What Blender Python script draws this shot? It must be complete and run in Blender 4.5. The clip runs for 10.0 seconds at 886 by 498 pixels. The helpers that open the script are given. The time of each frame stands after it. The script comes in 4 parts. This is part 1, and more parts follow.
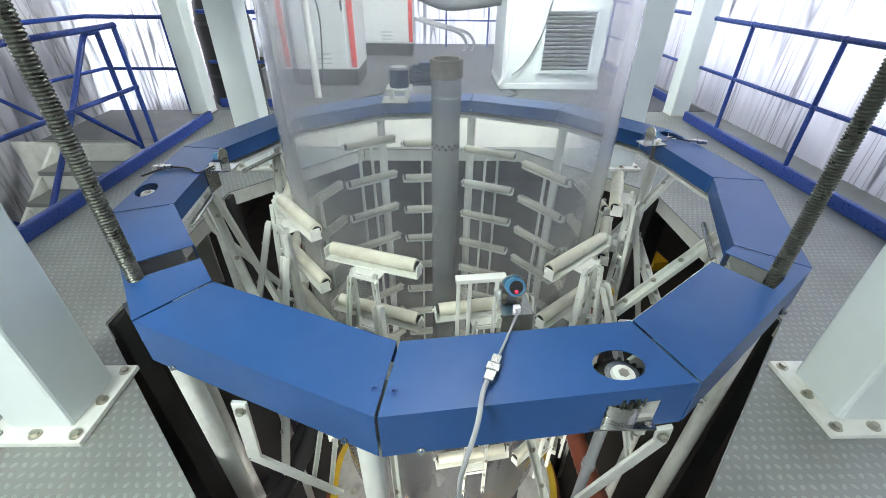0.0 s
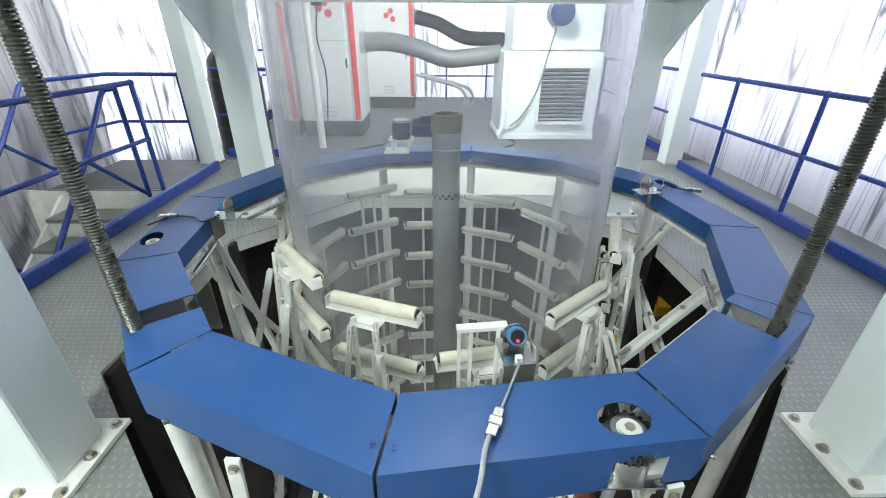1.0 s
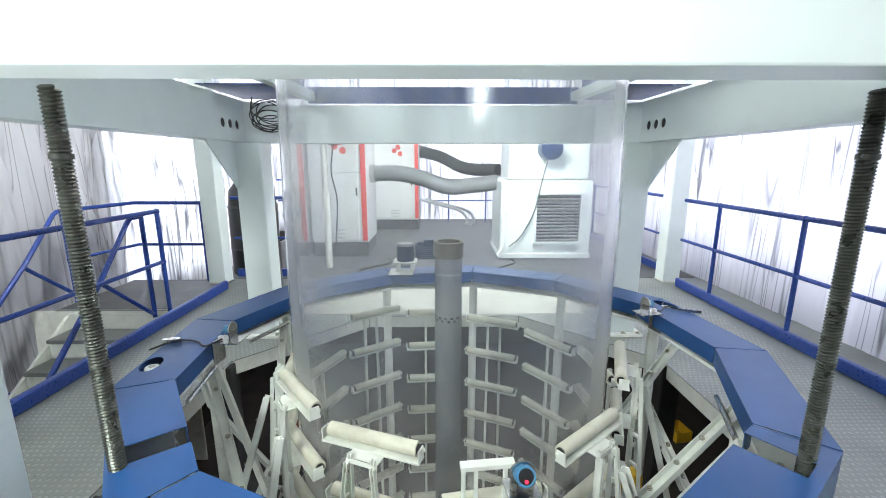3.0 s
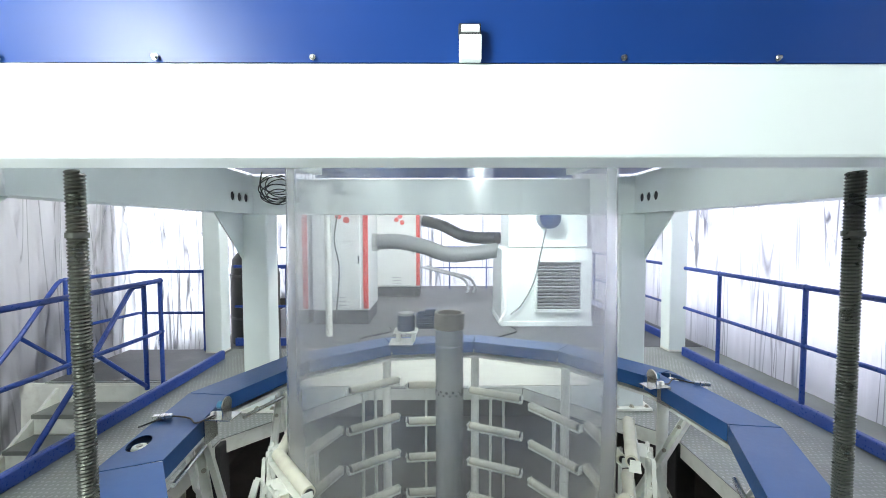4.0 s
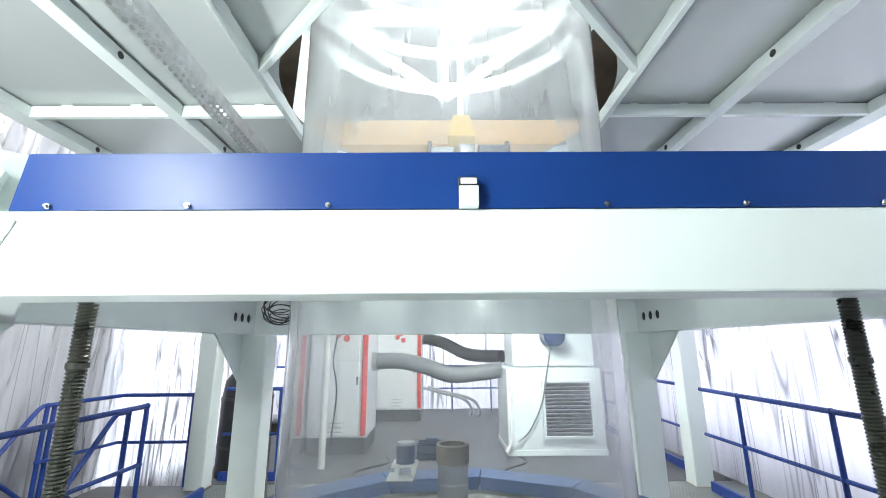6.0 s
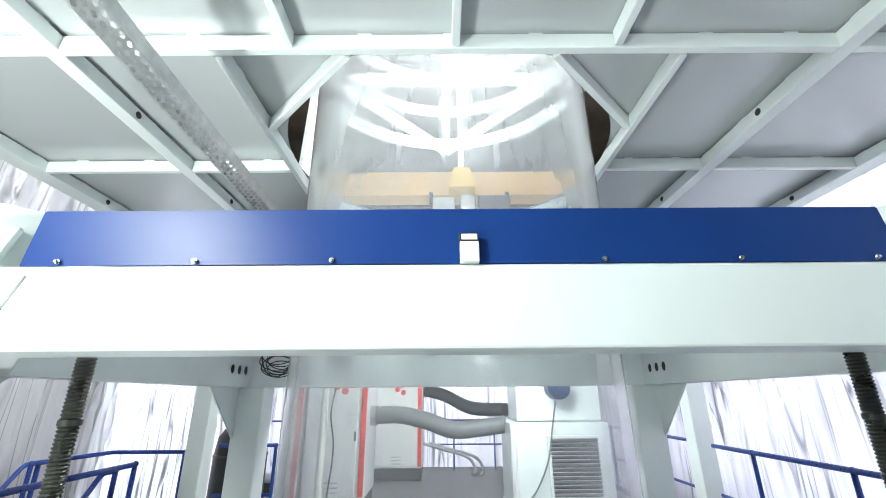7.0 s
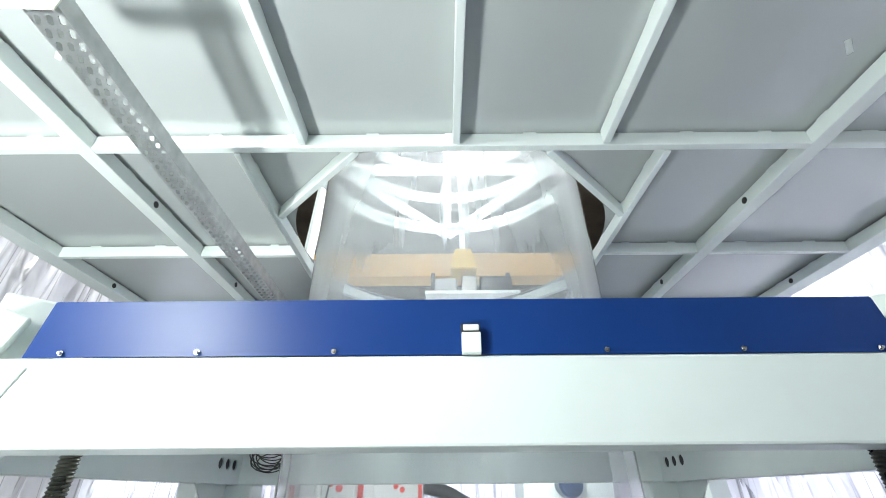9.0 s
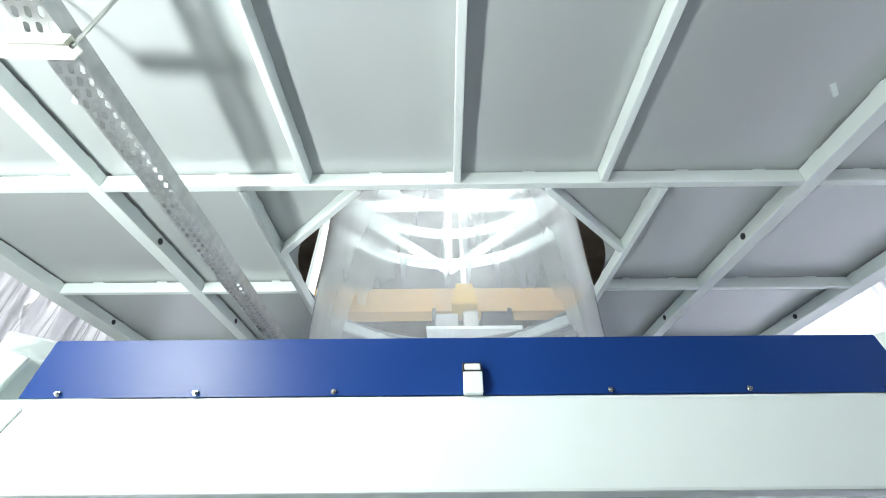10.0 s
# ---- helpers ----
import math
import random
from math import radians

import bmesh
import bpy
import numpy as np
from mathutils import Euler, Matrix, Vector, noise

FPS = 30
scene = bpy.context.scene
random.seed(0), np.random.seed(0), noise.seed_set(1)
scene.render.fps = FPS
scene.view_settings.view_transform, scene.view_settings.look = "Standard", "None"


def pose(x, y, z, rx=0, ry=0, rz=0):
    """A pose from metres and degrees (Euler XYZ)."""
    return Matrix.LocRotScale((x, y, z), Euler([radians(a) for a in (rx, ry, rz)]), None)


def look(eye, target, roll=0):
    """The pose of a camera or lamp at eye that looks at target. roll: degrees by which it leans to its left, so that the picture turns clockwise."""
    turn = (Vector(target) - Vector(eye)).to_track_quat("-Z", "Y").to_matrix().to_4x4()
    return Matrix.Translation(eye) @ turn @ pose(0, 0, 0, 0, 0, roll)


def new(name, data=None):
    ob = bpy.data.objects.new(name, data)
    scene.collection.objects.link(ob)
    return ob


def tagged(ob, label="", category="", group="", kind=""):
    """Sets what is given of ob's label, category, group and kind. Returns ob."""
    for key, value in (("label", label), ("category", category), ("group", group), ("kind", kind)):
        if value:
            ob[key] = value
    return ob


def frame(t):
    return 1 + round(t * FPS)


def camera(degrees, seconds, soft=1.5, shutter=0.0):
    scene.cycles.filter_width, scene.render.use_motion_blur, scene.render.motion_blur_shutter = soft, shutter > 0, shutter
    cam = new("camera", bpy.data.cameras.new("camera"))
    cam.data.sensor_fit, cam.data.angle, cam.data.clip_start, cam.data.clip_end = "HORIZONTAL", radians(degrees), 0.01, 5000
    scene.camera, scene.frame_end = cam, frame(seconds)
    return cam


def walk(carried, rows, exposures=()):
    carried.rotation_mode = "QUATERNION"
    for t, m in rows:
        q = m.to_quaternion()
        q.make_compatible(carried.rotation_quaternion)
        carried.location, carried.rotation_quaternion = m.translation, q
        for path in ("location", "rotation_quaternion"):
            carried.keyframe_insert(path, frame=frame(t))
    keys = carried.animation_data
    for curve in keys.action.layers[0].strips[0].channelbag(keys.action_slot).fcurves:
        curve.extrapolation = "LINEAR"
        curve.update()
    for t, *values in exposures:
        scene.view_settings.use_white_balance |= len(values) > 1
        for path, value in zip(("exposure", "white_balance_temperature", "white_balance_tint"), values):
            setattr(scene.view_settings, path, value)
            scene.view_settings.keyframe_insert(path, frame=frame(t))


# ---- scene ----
# ---- camera: tripod head tilting slowly upwards ----
cam = camera(93.2, 10.0, soft=0.9)
PATH = [
    (0, (-0.044, -1.735, 1.368), (-0.007, -0.066, 0.267), 0.6),
    (0.5, (-0.042, -1.737, 1.376), (-0.008, -0.016, 0.359), 0.5),
    (1, (-0.044, -1.737, 1.385), (-0.01, 0.039, 0.467), 0.4),
    (1.5, (-0.044, -1.74, 1.394), (-0.013, 0.09, 0.588), 0.3),
    (2, (-0.042, -1.747, 1.403), (-0.015, 0.137, 0.733), 0.2),
    (2.5, (-0.042, -1.75, 1.419), (-0.018, 0.173, 0.873), 0.1),
    (4, (-0.04, -1.773, 1.464), (-0.024, 0.224, 1.368), -0.1),
    (4.5, (-0.042, -1.779, 1.474), (-0.024, 0.22, 1.527), -0.2),
    (5, (-0.041, -1.788, 1.482), (-0.025, 0.202, 1.679), -0.2),
    (5.5, (-0.041, -1.795, 1.489), (-0.028, 0.179, 1.814), -0.3),
    (7, (-0.041, -1.818, 1.503), (-0.036, 0.067, 2.171), -0.4),
    (7.5, (-0.041, -1.826, 1.507), (-0.037, 0.024, 2.267), -0.4),
    (8, (-0.04, -1.832, 1.51), (-0.038, -0.023, 2.361), -0.4),
    (8.5, (-0.041, -1.839, 1.513), (-0.04, -0.069, 2.445), -0.4),
    (9, (-0.041, -1.846, 1.514), (-0.042, -0.121, 2.526), -0.4),
    (9.5, (-0.041, -1.852, 1.516), (-0.044, -0.168, 2.595), -0.4),
    (10, (-0.041, -1.858, 1.516), (-0.046, -0.222, 2.666), -0.4),
]
walk(cam, [(t, look(eye, target, roll)) for t, eye, target, roll in PATH], exposures=[(0, 0.86), (2.5, 0.94), (5.5, 0.80), (7.5, 0.54), (10, 0.42)])

# ---- world and lights ----
world = bpy.data.worlds.new("world")
scene.world = world
world.use_nodes = True
wn = world.node_tree
sky = wn.nodes.new("ShaderNodeTexSky")
sky.sky_type, sky.sun_disc = "NISHITA", False
sky.sun_elevation, sky.sun_rotation = radians(50), radians(150)
wn.links.new(sky.outputs[0], wn.nodes["Background"].inputs[0])
wn.nodes["Background"].inputs[1].default_value = 0.09


def area_lamp(name, eye, target, size, watts, color=(1, 1, 1)):
    data = bpy.data.lights.new(name, "AREA")
    data.shape, data.size, data.energy, data.color = "DISK", size, watts, color
    lamp = new(name, data)
    lamp.matrix_world = look(eye, target)
    return lamp


# work lights behind the tripod, one of them low and turned up at the ceiling
area_lamp("work_light", (-1.85, -2.75, 0.55), (-1.5, -1.95, 2.8), 0.3, 56, (0.94, 1, 0.99)).data.spread = radians(112)
area_lamp("work_light", (-1.75, -2.95, 2.45), (0.0, 0.4, 0.5), 0.7, 54, (0.92, 1, 0.98))
# unseen fill lamps added above the ceiling to brighten tower and film
area_lamp("tower_fill", (0.3, 2.4, 6.4), (0.0, 0.3, 3.0), 0.8, 520, (0.97, 1, 0.98))
area_lamp("tower_fill", (-0.6, -1.6, 6.8), (0.0, 0.3, 3.4), 0.8, 320, (0.97, 1, 1))
# unseen fill lamp added to brighten the rear platform, hidden by the front beam
area_lamp("rear_fill", (0.6, 2.8, 2.66), (0.4, 4.4, 0.7), 0.9, 96, (0.93, 0.99, 1))
# unseen fill lamps added below the platform to brighten the pit and die
area_lamp("pit_fill", (1.0, 4.6, -0.3), (1.0, 4.2, -3.4), 2.4, 26, (1, 0.95, 0.88))
area_lamp("pit_fill", (-0.3, -2.3, -0.5), (0.0, 0.1, -2.0), 0.4, 14, (1, 0.99, 0.95)).data.spread = radians(75)


def sheeting_backlight(eye, target, w, h, watts, color):
    """Added area lamp standing in for daylight that falls on the sheeting from outside."""
    data = bpy.data.lights.new("sheeting_backlight_lamp", "AREA")
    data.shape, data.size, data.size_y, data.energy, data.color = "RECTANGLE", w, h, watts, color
    lamp = new("sheeting_backlight_lamp", data)
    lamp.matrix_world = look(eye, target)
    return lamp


sheeting_backlight((5.6, 1.2, 2.5), (3.2, 1.2, 1.7), 8.0, 3.4, 580, (0.88, 0.91, 1))
sheeting_backlight((-6.6, 6.2, 2.2), (-4.4, 6.2, 1.3), 5.2, 3.0, 680, (0.90, 0.97, 1))
sheeting_backlight((-0.4, 10.8, 2.2), (-0.4, 8.9, 1.2), 7.0, 2.6, 560, (0.90, 0.94, 1))


# ---- materials ----
def material(name, color, rough=0.5, metal=0.0, vary=0.12, scale=6.0, fine=60.0, bump=0.05, dirt=None, dirt_amount=0.35, spec=0.5, rvary=0.1):
    m = bpy.data.materials.new(name)
    m.use_nodes = True
    nt = m.node_tree
    b = nt.nodes["Principled BSDF"]
    b.inputs["Roughness"].default_value, b.inputs["Metallic"].default_value = rough, metal
    b.inputs["Specular IOR Level"].default_value = spec
    co = nt.nodes.new("ShaderNodeTexCoord")
    big, small = nt.nodes.new("ShaderNodeTexNoise"), nt.nodes.new("ShaderNodeTexNoise")
    big.inputs["Scale"].default_value, small.inputs["Scale"].default_value = scale, fine
    big.inputs["Detail"].default_value = 5
    for n in (big, small):
        nt.links.new(co.outputs["Object"], n.inputs["Vector"])
    ramp = nt.nodes.new("ShaderNodeValToRGB")
    ramp.color_ramp.elements[0].position, ramp.color_ramp.elements[1].position = 0.3, 0.7
    lo, hi = [max(0, c * (1 - vary)) for c in color], [min(1, c * (1 + vary)) for c in color]
    ramp.color_ramp.elements[0].color, ramp.color_ramp.elements[1].color = (*lo, 1), (*hi, 1)
    nt.links.new(big.outputs[0], ramp.inputs[0])
    last = ramp.outputs[0]
    if dirt:
        spots = nt.nodes.new("ShaderNodeTexNoise")
        spots.inputs["Scale"].default_value, spots.inputs["Detail"].default_value = scale * 2.3, 8
        nt.links.new(co.outputs["Object"], spots.inputs["Vector"])
        r2 = nt.nodes.new("ShaderNodeValToRGB")
        r2.color_ramp.elements[0].position, r2.color_ramp.elements[1].position = 0.52, 0.75
        r2.color_ramp.elements[1].color = (dirt_amount,) * 3 + (1,)
        nt.links.new(spots.outputs[0], r2.inputs[0])
        mix = nt.nodes.new("ShaderNodeMixRGB")
        mix.inputs[2].default_value = (*dirt, 1)
        nt.links.new(r2.outputs[0], mix.inputs[0])
        nt.links.new(last, mix.inputs[1])
        last = mix.outputs[0]
    nt.links.new(last, b.inputs["Base Color"])
    rr = nt.nodes.new("ShaderNodeMapRange")
    rr.inputs["To Min"].default_value, rr.inputs["To Max"].default_value = max(0.02, rough - rvary), min(1, rough + rvary)
    nt.links.new(small.outputs[0], rr.inputs[0])
    nt.links.new(rr.outputs[0], b.inputs["Roughness"])
    bp = nt.nodes.new("ShaderNodeBump")
    bp.inputs["Strength"].default_value, bp.inputs["Distance"].default_value = bump, 0.01
    nt.links.new(small.outputs[0], bp.inputs["Height"])
    nt.links.new(bp.outputs[0], b.inputs["Normal"])
    return m


WHITE = material("white_paint", (0.76, 0.82, 0.79), 0.36, vary=0.03, scale=2.5, bump=0.008, dirt=(0.5, 0.5, 0.46), dirt_amount=0.07, rvary=0.03)
CREAM = material("worn_white_paint", (0.76, 0.77, 0.70), 0.42, vary=0.08, dirt=(0.35, 0.30, 0.22), dirt_amount=0.25, bump=0.015)
PANEL = material("ceiling_sheet", (0.52, 0.55, 0.54), 0.22, 0.15, vary=0.03, scale=1.5, fine=8.0, bump=0.0, rvary=0.015)
BLUE = material("blue_paint", (0.023, 0.084, 0.245), 0.36, spec=0.3, vary=0.07, scale=2.5, bump=0.012, dirt=(0.07, 0.14, 0.34), dirt_amount=0.22, rvary=0.05)
COVERBLUE = material("deep_blue_paint", (0.009, 0.040, 0.180), 0.30, spec=0.2, vary=0.10, scale=2.5, fine=9.0, bump=0.0, rvary=0.05)
RAILBLUE = material("blue_rail_paint", (0.020, 0.054, 0.26), 0.30, vary=0.07, bump=0.008)
PLATE = material("galvanised_floor_plate", (0.25, 0.265, 0.245), 0.5, 0.35, vary=0.12, scale=3.0, dirt=(0.28, 0.26, 0.22), dirt_amount=0.5)
# floor steel in a lighter tone, standing in for highlights on the treads
TREAD = material("brightened_tread_tops", (0.33, 0.345, 0.325), 0.32, 0.5, vary=0.15, scale=3.0)
GALV = material("galvanised_tray", (0.50, 0.51, 0.51), 0.42, 0.8, vary=0.15, scale=20, bump=0.01)
STEEL = material("bright_steel", (0.55, 0.55, 0.53), 0.25, 1.0, vary=0.10, fine=90, bump=0.004, rvary=0.03)
ALU = material("dull_aluminium", (0.19, 0.20, 0.19), 0.45, 0.85, vary=0.10, scale=12, dirt=(0.25, 0.24, 0.22))
THREAD = material("oily_steel_thread", (0.10, 0.105, 0.09), 0.28, 0.75, vary=0.14, scale=9, fine=20.0, bump=0.0, rvary=0.04)
BOLT = material("bolt_zinc", (0.42, 0.40, 0.33), 0.35, 0.9, vary=0.2, dirt=(0.2, 0.12, 0.06))
ROLLER = material("cream_roller", (0.60, 0.58, 0.46), 0.45, vary=0.10, dirt=(0.35, 0.30, 0.22), dirt_amount=0.4)
BLACK = material("black_rubber", (0.02, 0.02, 0.02), 0.5, vary=0.2)
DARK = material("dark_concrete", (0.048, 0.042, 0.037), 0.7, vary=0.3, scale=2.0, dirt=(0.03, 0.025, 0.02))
PIPE = material("worn_steel_pipe", (0.40, 0.41, 0.405), 0.24, 0.75, vary=0.10, scale=5, fine=6.0, bump=0.0, rvary=0.0)
RUSTY = material("rough_pipe_end", (0.17, 0.155, 0.13), 0.6, 0.2, vary=0.25, scale=25, bump=0.15)
MAT = material("dark_floor_covering", (0.10, 0.10, 0.105), 0.55, vary=0.15, scale=2.0, dirt=(0.2, 0.19, 0.17), dirt_amount=0.3)
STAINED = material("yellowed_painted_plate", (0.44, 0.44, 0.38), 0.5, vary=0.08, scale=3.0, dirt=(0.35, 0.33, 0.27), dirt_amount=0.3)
DIEPLATE = material("stained_die_plate", (0.46, 0.46, 0.43), 0.42, 0.2, vary=0.18, scale=5.0, dirt=(0.12, 0.10, 0.08), dirt_amount=0.5)
PALEBLOCK = material("pale_light_block", (0.42, 0.42, 0.46), 0.8, vary=0.08, scale=1.5)
DARKSTEEL = material("dark_steel", (0.045, 0.045, 0.045), 0.5, 0.4, vary=0.3, scale=3)
GREY = material("grey_plastic", (0.35, 0.36, 0.36), 0.45, vary=0.08)
HOSE = material("grey_hose", (0.16, 0.17, 0.17), 0.5, vary=0.12)
YELLOW = material("yellow_paint", (0.65, 0.40, 0.02), 0.4, vary=0.1, dirt=(0.25, 0.15, 0.02))
ORANGE = material("crane_orange", (0.60, 0.36, 0.12), 0.5, vary=0.1)
RED = material("red_paint", (0.62, 0.05, 0.035), 0.4, vary=0.06)
CABINET = material("cabinet_grey", (0.62, 0.64, 0.62), 0.6, vary=0.05)
SOCKEL = material("plinth_black", (0.05, 0.05, 0.05), 0.5)
MOTORBLUE = material("motor_blue", (0.012, 0.036, 0.10), 0.35, vary=0.15)
SENSORBLUE = material("sensor_blue", (0.06, 0.22, 0.38), 0.3, vary=0.1)
WHITEPLASTIC = material("white_plastic", (0.8, 0.8, 0.78), 0.4)
BRICKRED = material("brown_red_cover", (0.25, 0.07, 0.04), 0.5)
ROOFDARK = material("dark_roof", (0.10, 0.08, 0.06), 0.7, vary=0.3, scale=1.5)


def lens_red():
    m = bpy.data.materials.new("laser_lens")
    m.use_nodes = True
    b = m.node_tree.nodes["Principled BSDF"]
    b.inputs["Base Color"].default_value = (0.5, 0.0, 0.01, 1)
    b.inputs["Emission Color"].default_value = (1, 0.02, 0.05, 1)
    b.inputs["Emission Strength"].default_value = 2.0
    return m


LASER = lens_red()


def film_material():
    """Clear blown film: mostly see-through, with a slight milky haze and a sheen."""
    m = bpy.data.materials.new("clear_film")
    m.use_nodes = True
    nt = m.node_tree
    nt.nodes.remove(nt.nodes["Principled BSDF"])
    out = nt.nodes["Material Output"]
    clear, haze, thru, gloss = (nt.nodes.new("ShaderNodeBsdf" + k) for k in ("Transparent", "Diffuse", "Translucent", "Glossy"))
    clear.inputs[0].default_value = (0.97, 0.98, 0.985, 1)
    haze.inputs[0].default_value = thru.inputs[0].default_value = (0.86, 0.9, 0.94, 1)
    gloss.inputs["Roughness"].default_value = 0.16
    co, mp, n = nt.nodes.new("ShaderNodeTexCoord"), nt.nodes.new("ShaderNodeMapping"), nt.nodes.new("ShaderNodeTexNoise")
    mp.inputs["Scale"].default_value = (9, 9, 0.5)
    n.inputs["Scale"].default_value, n.inputs["Detail"].default_value = 1.0, 4
    nt.links.new(co.outputs["Object"], mp.inputs[0])
    nt.links.new(mp.outputs[0], n.inputs["Vector"])
    amount = nt.nodes.new("ShaderNodeMapRange")
    amount.inputs["From Min"].default_value, amount.inputs["From Max"].default_value = 0.3, 0.7
    amount.inputs["To Min"].default_value, amount.inputs["To Max"].default_value = FILM_HAZE
    nt.links.new(n.outputs[0], amount.inputs[0])
    # haze added towards the top, standing in for bright reflections on the film
    sep, rise, add = nt.nodes.new("ShaderNodeSeparateXYZ"), nt.nodes.new("ShaderNodeMapRange"), nt.nodes.new("ShaderNodeMath")
    rise.inputs["From Min"].default_value, rise.inputs["From Max"].default_value = 1.9, 3.2
    rise.inputs["To Min"].default_value, rise.inputs["To Max"].default_value = 0.0, UPPER_HAZE
    add.operation = "ADD"
    nt.links.new(co.outputs["Object"], sep.inputs[0])
    nt.links.new(sep.outputs[2], rise.inputs[0])
    nt.links.new(rise.outputs[0], add.inputs[0])
    nt.links.new(amount.outputs[0], add.inputs[1])
    milk = nt.nodes.new("ShaderNodeMixShader")
    milk.inputs[0].default_value = 0.5
    nt.links.new(haze.outputs[0], milk.inputs[1])
    nt.links.new(thru.outputs[0], milk.inputs[2])
    body = nt.nodes.new("ShaderNodeMixShader")
    nt.links.new(add.outputs[0], body.inputs[0])
    nt.links.new(clear.outputs[0], body.inputs[1])
    nt.links.new(milk.outputs[0], body.inputs[2])
    edge = nt.nodes.new("ShaderNodeLayerWeight")
    edge.inputs["Blend"].default_value = 0.5
    steep, half = nt.nodes.new("ShaderNodeMath"), nt.nodes.new("ShaderNodeMath")
    steep.operation, half.operation = "POWER", "MULTIPLY_ADD"
    steep.inputs[1].default_value = 3.0
    half.inputs[1].default_value, half.inputs[2].default_value = 0.8, 0.04
    nt.links.new(edge.outputs["Facing"], steep.inputs[0])
    nt.links.new(steep.outputs[0], half.inputs[0])
    sheen = nt.nodes.new("ShaderNodeBsdfGlossy")
    sheen.inputs["Roughness"].default_value = 0.6
    wide, wide_k = nt.nodes.new("ShaderNodeMath"), nt.nodes.new("ShaderNodeMath")
    wide.operation, wide_k.operation = "POWER", "MULTIPLY"
    wide.inputs[1].default_value, wide_k.inputs[1].default_value = 1.9, 0.75
    nt.links.new(edge.outputs["Facing"], wide.inputs[0])
    nt.links.new(wide.outputs[0], wide_k.inputs[0])
    soft_top, top = nt.nodes.new("ShaderNodeMixShader"), nt.nodes.new("ShaderNodeMixShader")
    nt.links.new(wide_k.outputs[0], soft_top.inputs[0])
    nt.links.new(body.outputs[0], soft_top.inputs[1])
    nt.links.new(sheen.outputs[0], soft_top.inputs[2])
    nt.links.new(half.outputs[0], top.inputs[0])
    nt.links.new(soft_top.outputs[0], top.inputs[1])
    nt.links.new(gloss.outputs[0], top.inputs[2])
    bp = nt.nodes.new("ShaderNodeBump")
    bp.inputs["Strength"].default_value, bp.inputs["Distance"].default_value = 0.25, 0.02
    nt.links.new(n.outputs[0], bp.inputs["Height"])
    nt.links.new(bp.outputs[0], gloss.inputs["Normal"])
    nt.links.new(top.outputs[0], out.inputs[0])
    return m


FILM_HAZE, UPPER_HAZE = (0.035, 0.11), 0.17
FILM = film_material()


def curtain_material():
    """White plastic sheeting that lets the hall's light through."""
    m = bpy.data.materials.new("white_sheeting")
    m.use_nodes = True
    nt = m.node_tree
    nt.nodes.remove(nt.nodes["Principled BSDF"])
    out = nt.nodes["Material Output"]
    d, t, g = nt.nodes.new("ShaderNodeBsdfDiffuse"), nt.nodes.new("ShaderNodeBsdfTranslucent"), nt.nodes.new("ShaderNodeBsdfGlossy")
    d.inputs[0].default_value = (0.60, 0.60, 0.64, 1)
    g.inputs["Roughness"].default_value = 0.3
    co, n = nt.nodes.new("ShaderNodeTexCoord"), nt.nodes.new("ShaderNodeTexNoise")
    mp = nt.nodes.new("ShaderNodeMapping")
    mp.inputs["Scale"].default_value = (2.2, 2.2, 0.7)
    n.inputs["Scale"].default_value, n.inputs["Detail"].default_value = 2.0, 6
    nt.links.new(co.outputs["Object"], mp.inputs[0])
    nt.links.new(mp.outputs[0], n.inputs["Vector"])
    bp = nt.nodes.new("ShaderNodeBump")
    bp.inputs["Strength"].default_value, bp.inputs["Distance"].default_value = 0.35, 0.05
    nt.links.new(n.outputs[0], bp.inputs["Height"])
    for s in (d, t, g):
        nt.links.new(bp.outputs[0], s.inputs["Normal"])
    # dimmer light through folds, put into the translucent colour as dark lines
    fold_dimming = None
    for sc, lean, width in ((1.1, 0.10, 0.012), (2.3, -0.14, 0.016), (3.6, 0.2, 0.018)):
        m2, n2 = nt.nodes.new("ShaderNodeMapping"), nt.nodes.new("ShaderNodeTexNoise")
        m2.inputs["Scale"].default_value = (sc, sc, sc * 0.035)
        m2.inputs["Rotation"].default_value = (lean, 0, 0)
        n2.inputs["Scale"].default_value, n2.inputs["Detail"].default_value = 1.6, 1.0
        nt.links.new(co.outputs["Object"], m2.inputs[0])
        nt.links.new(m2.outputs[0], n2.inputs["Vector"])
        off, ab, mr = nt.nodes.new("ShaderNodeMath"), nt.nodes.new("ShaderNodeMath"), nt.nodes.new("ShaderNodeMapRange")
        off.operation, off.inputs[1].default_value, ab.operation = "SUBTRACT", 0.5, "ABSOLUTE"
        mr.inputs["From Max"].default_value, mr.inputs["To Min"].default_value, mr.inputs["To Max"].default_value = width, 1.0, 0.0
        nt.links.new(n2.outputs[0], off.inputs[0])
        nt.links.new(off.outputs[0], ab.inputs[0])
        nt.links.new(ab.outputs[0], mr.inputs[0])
        if fold_dimming is None:
            fold_dimming = mr.outputs[0]
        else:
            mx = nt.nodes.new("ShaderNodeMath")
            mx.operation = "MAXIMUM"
            nt.links.new(fold_dimming, mx.inputs[0])
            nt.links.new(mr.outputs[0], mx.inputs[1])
            fold_dimming = mx.outputs[0]
    # the painted fold lines gather in bunches
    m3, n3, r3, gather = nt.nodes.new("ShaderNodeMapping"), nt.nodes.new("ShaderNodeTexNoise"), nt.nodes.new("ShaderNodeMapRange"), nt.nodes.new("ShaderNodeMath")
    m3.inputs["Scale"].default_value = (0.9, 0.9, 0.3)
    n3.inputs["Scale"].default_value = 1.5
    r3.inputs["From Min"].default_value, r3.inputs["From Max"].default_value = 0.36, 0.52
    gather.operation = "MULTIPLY"
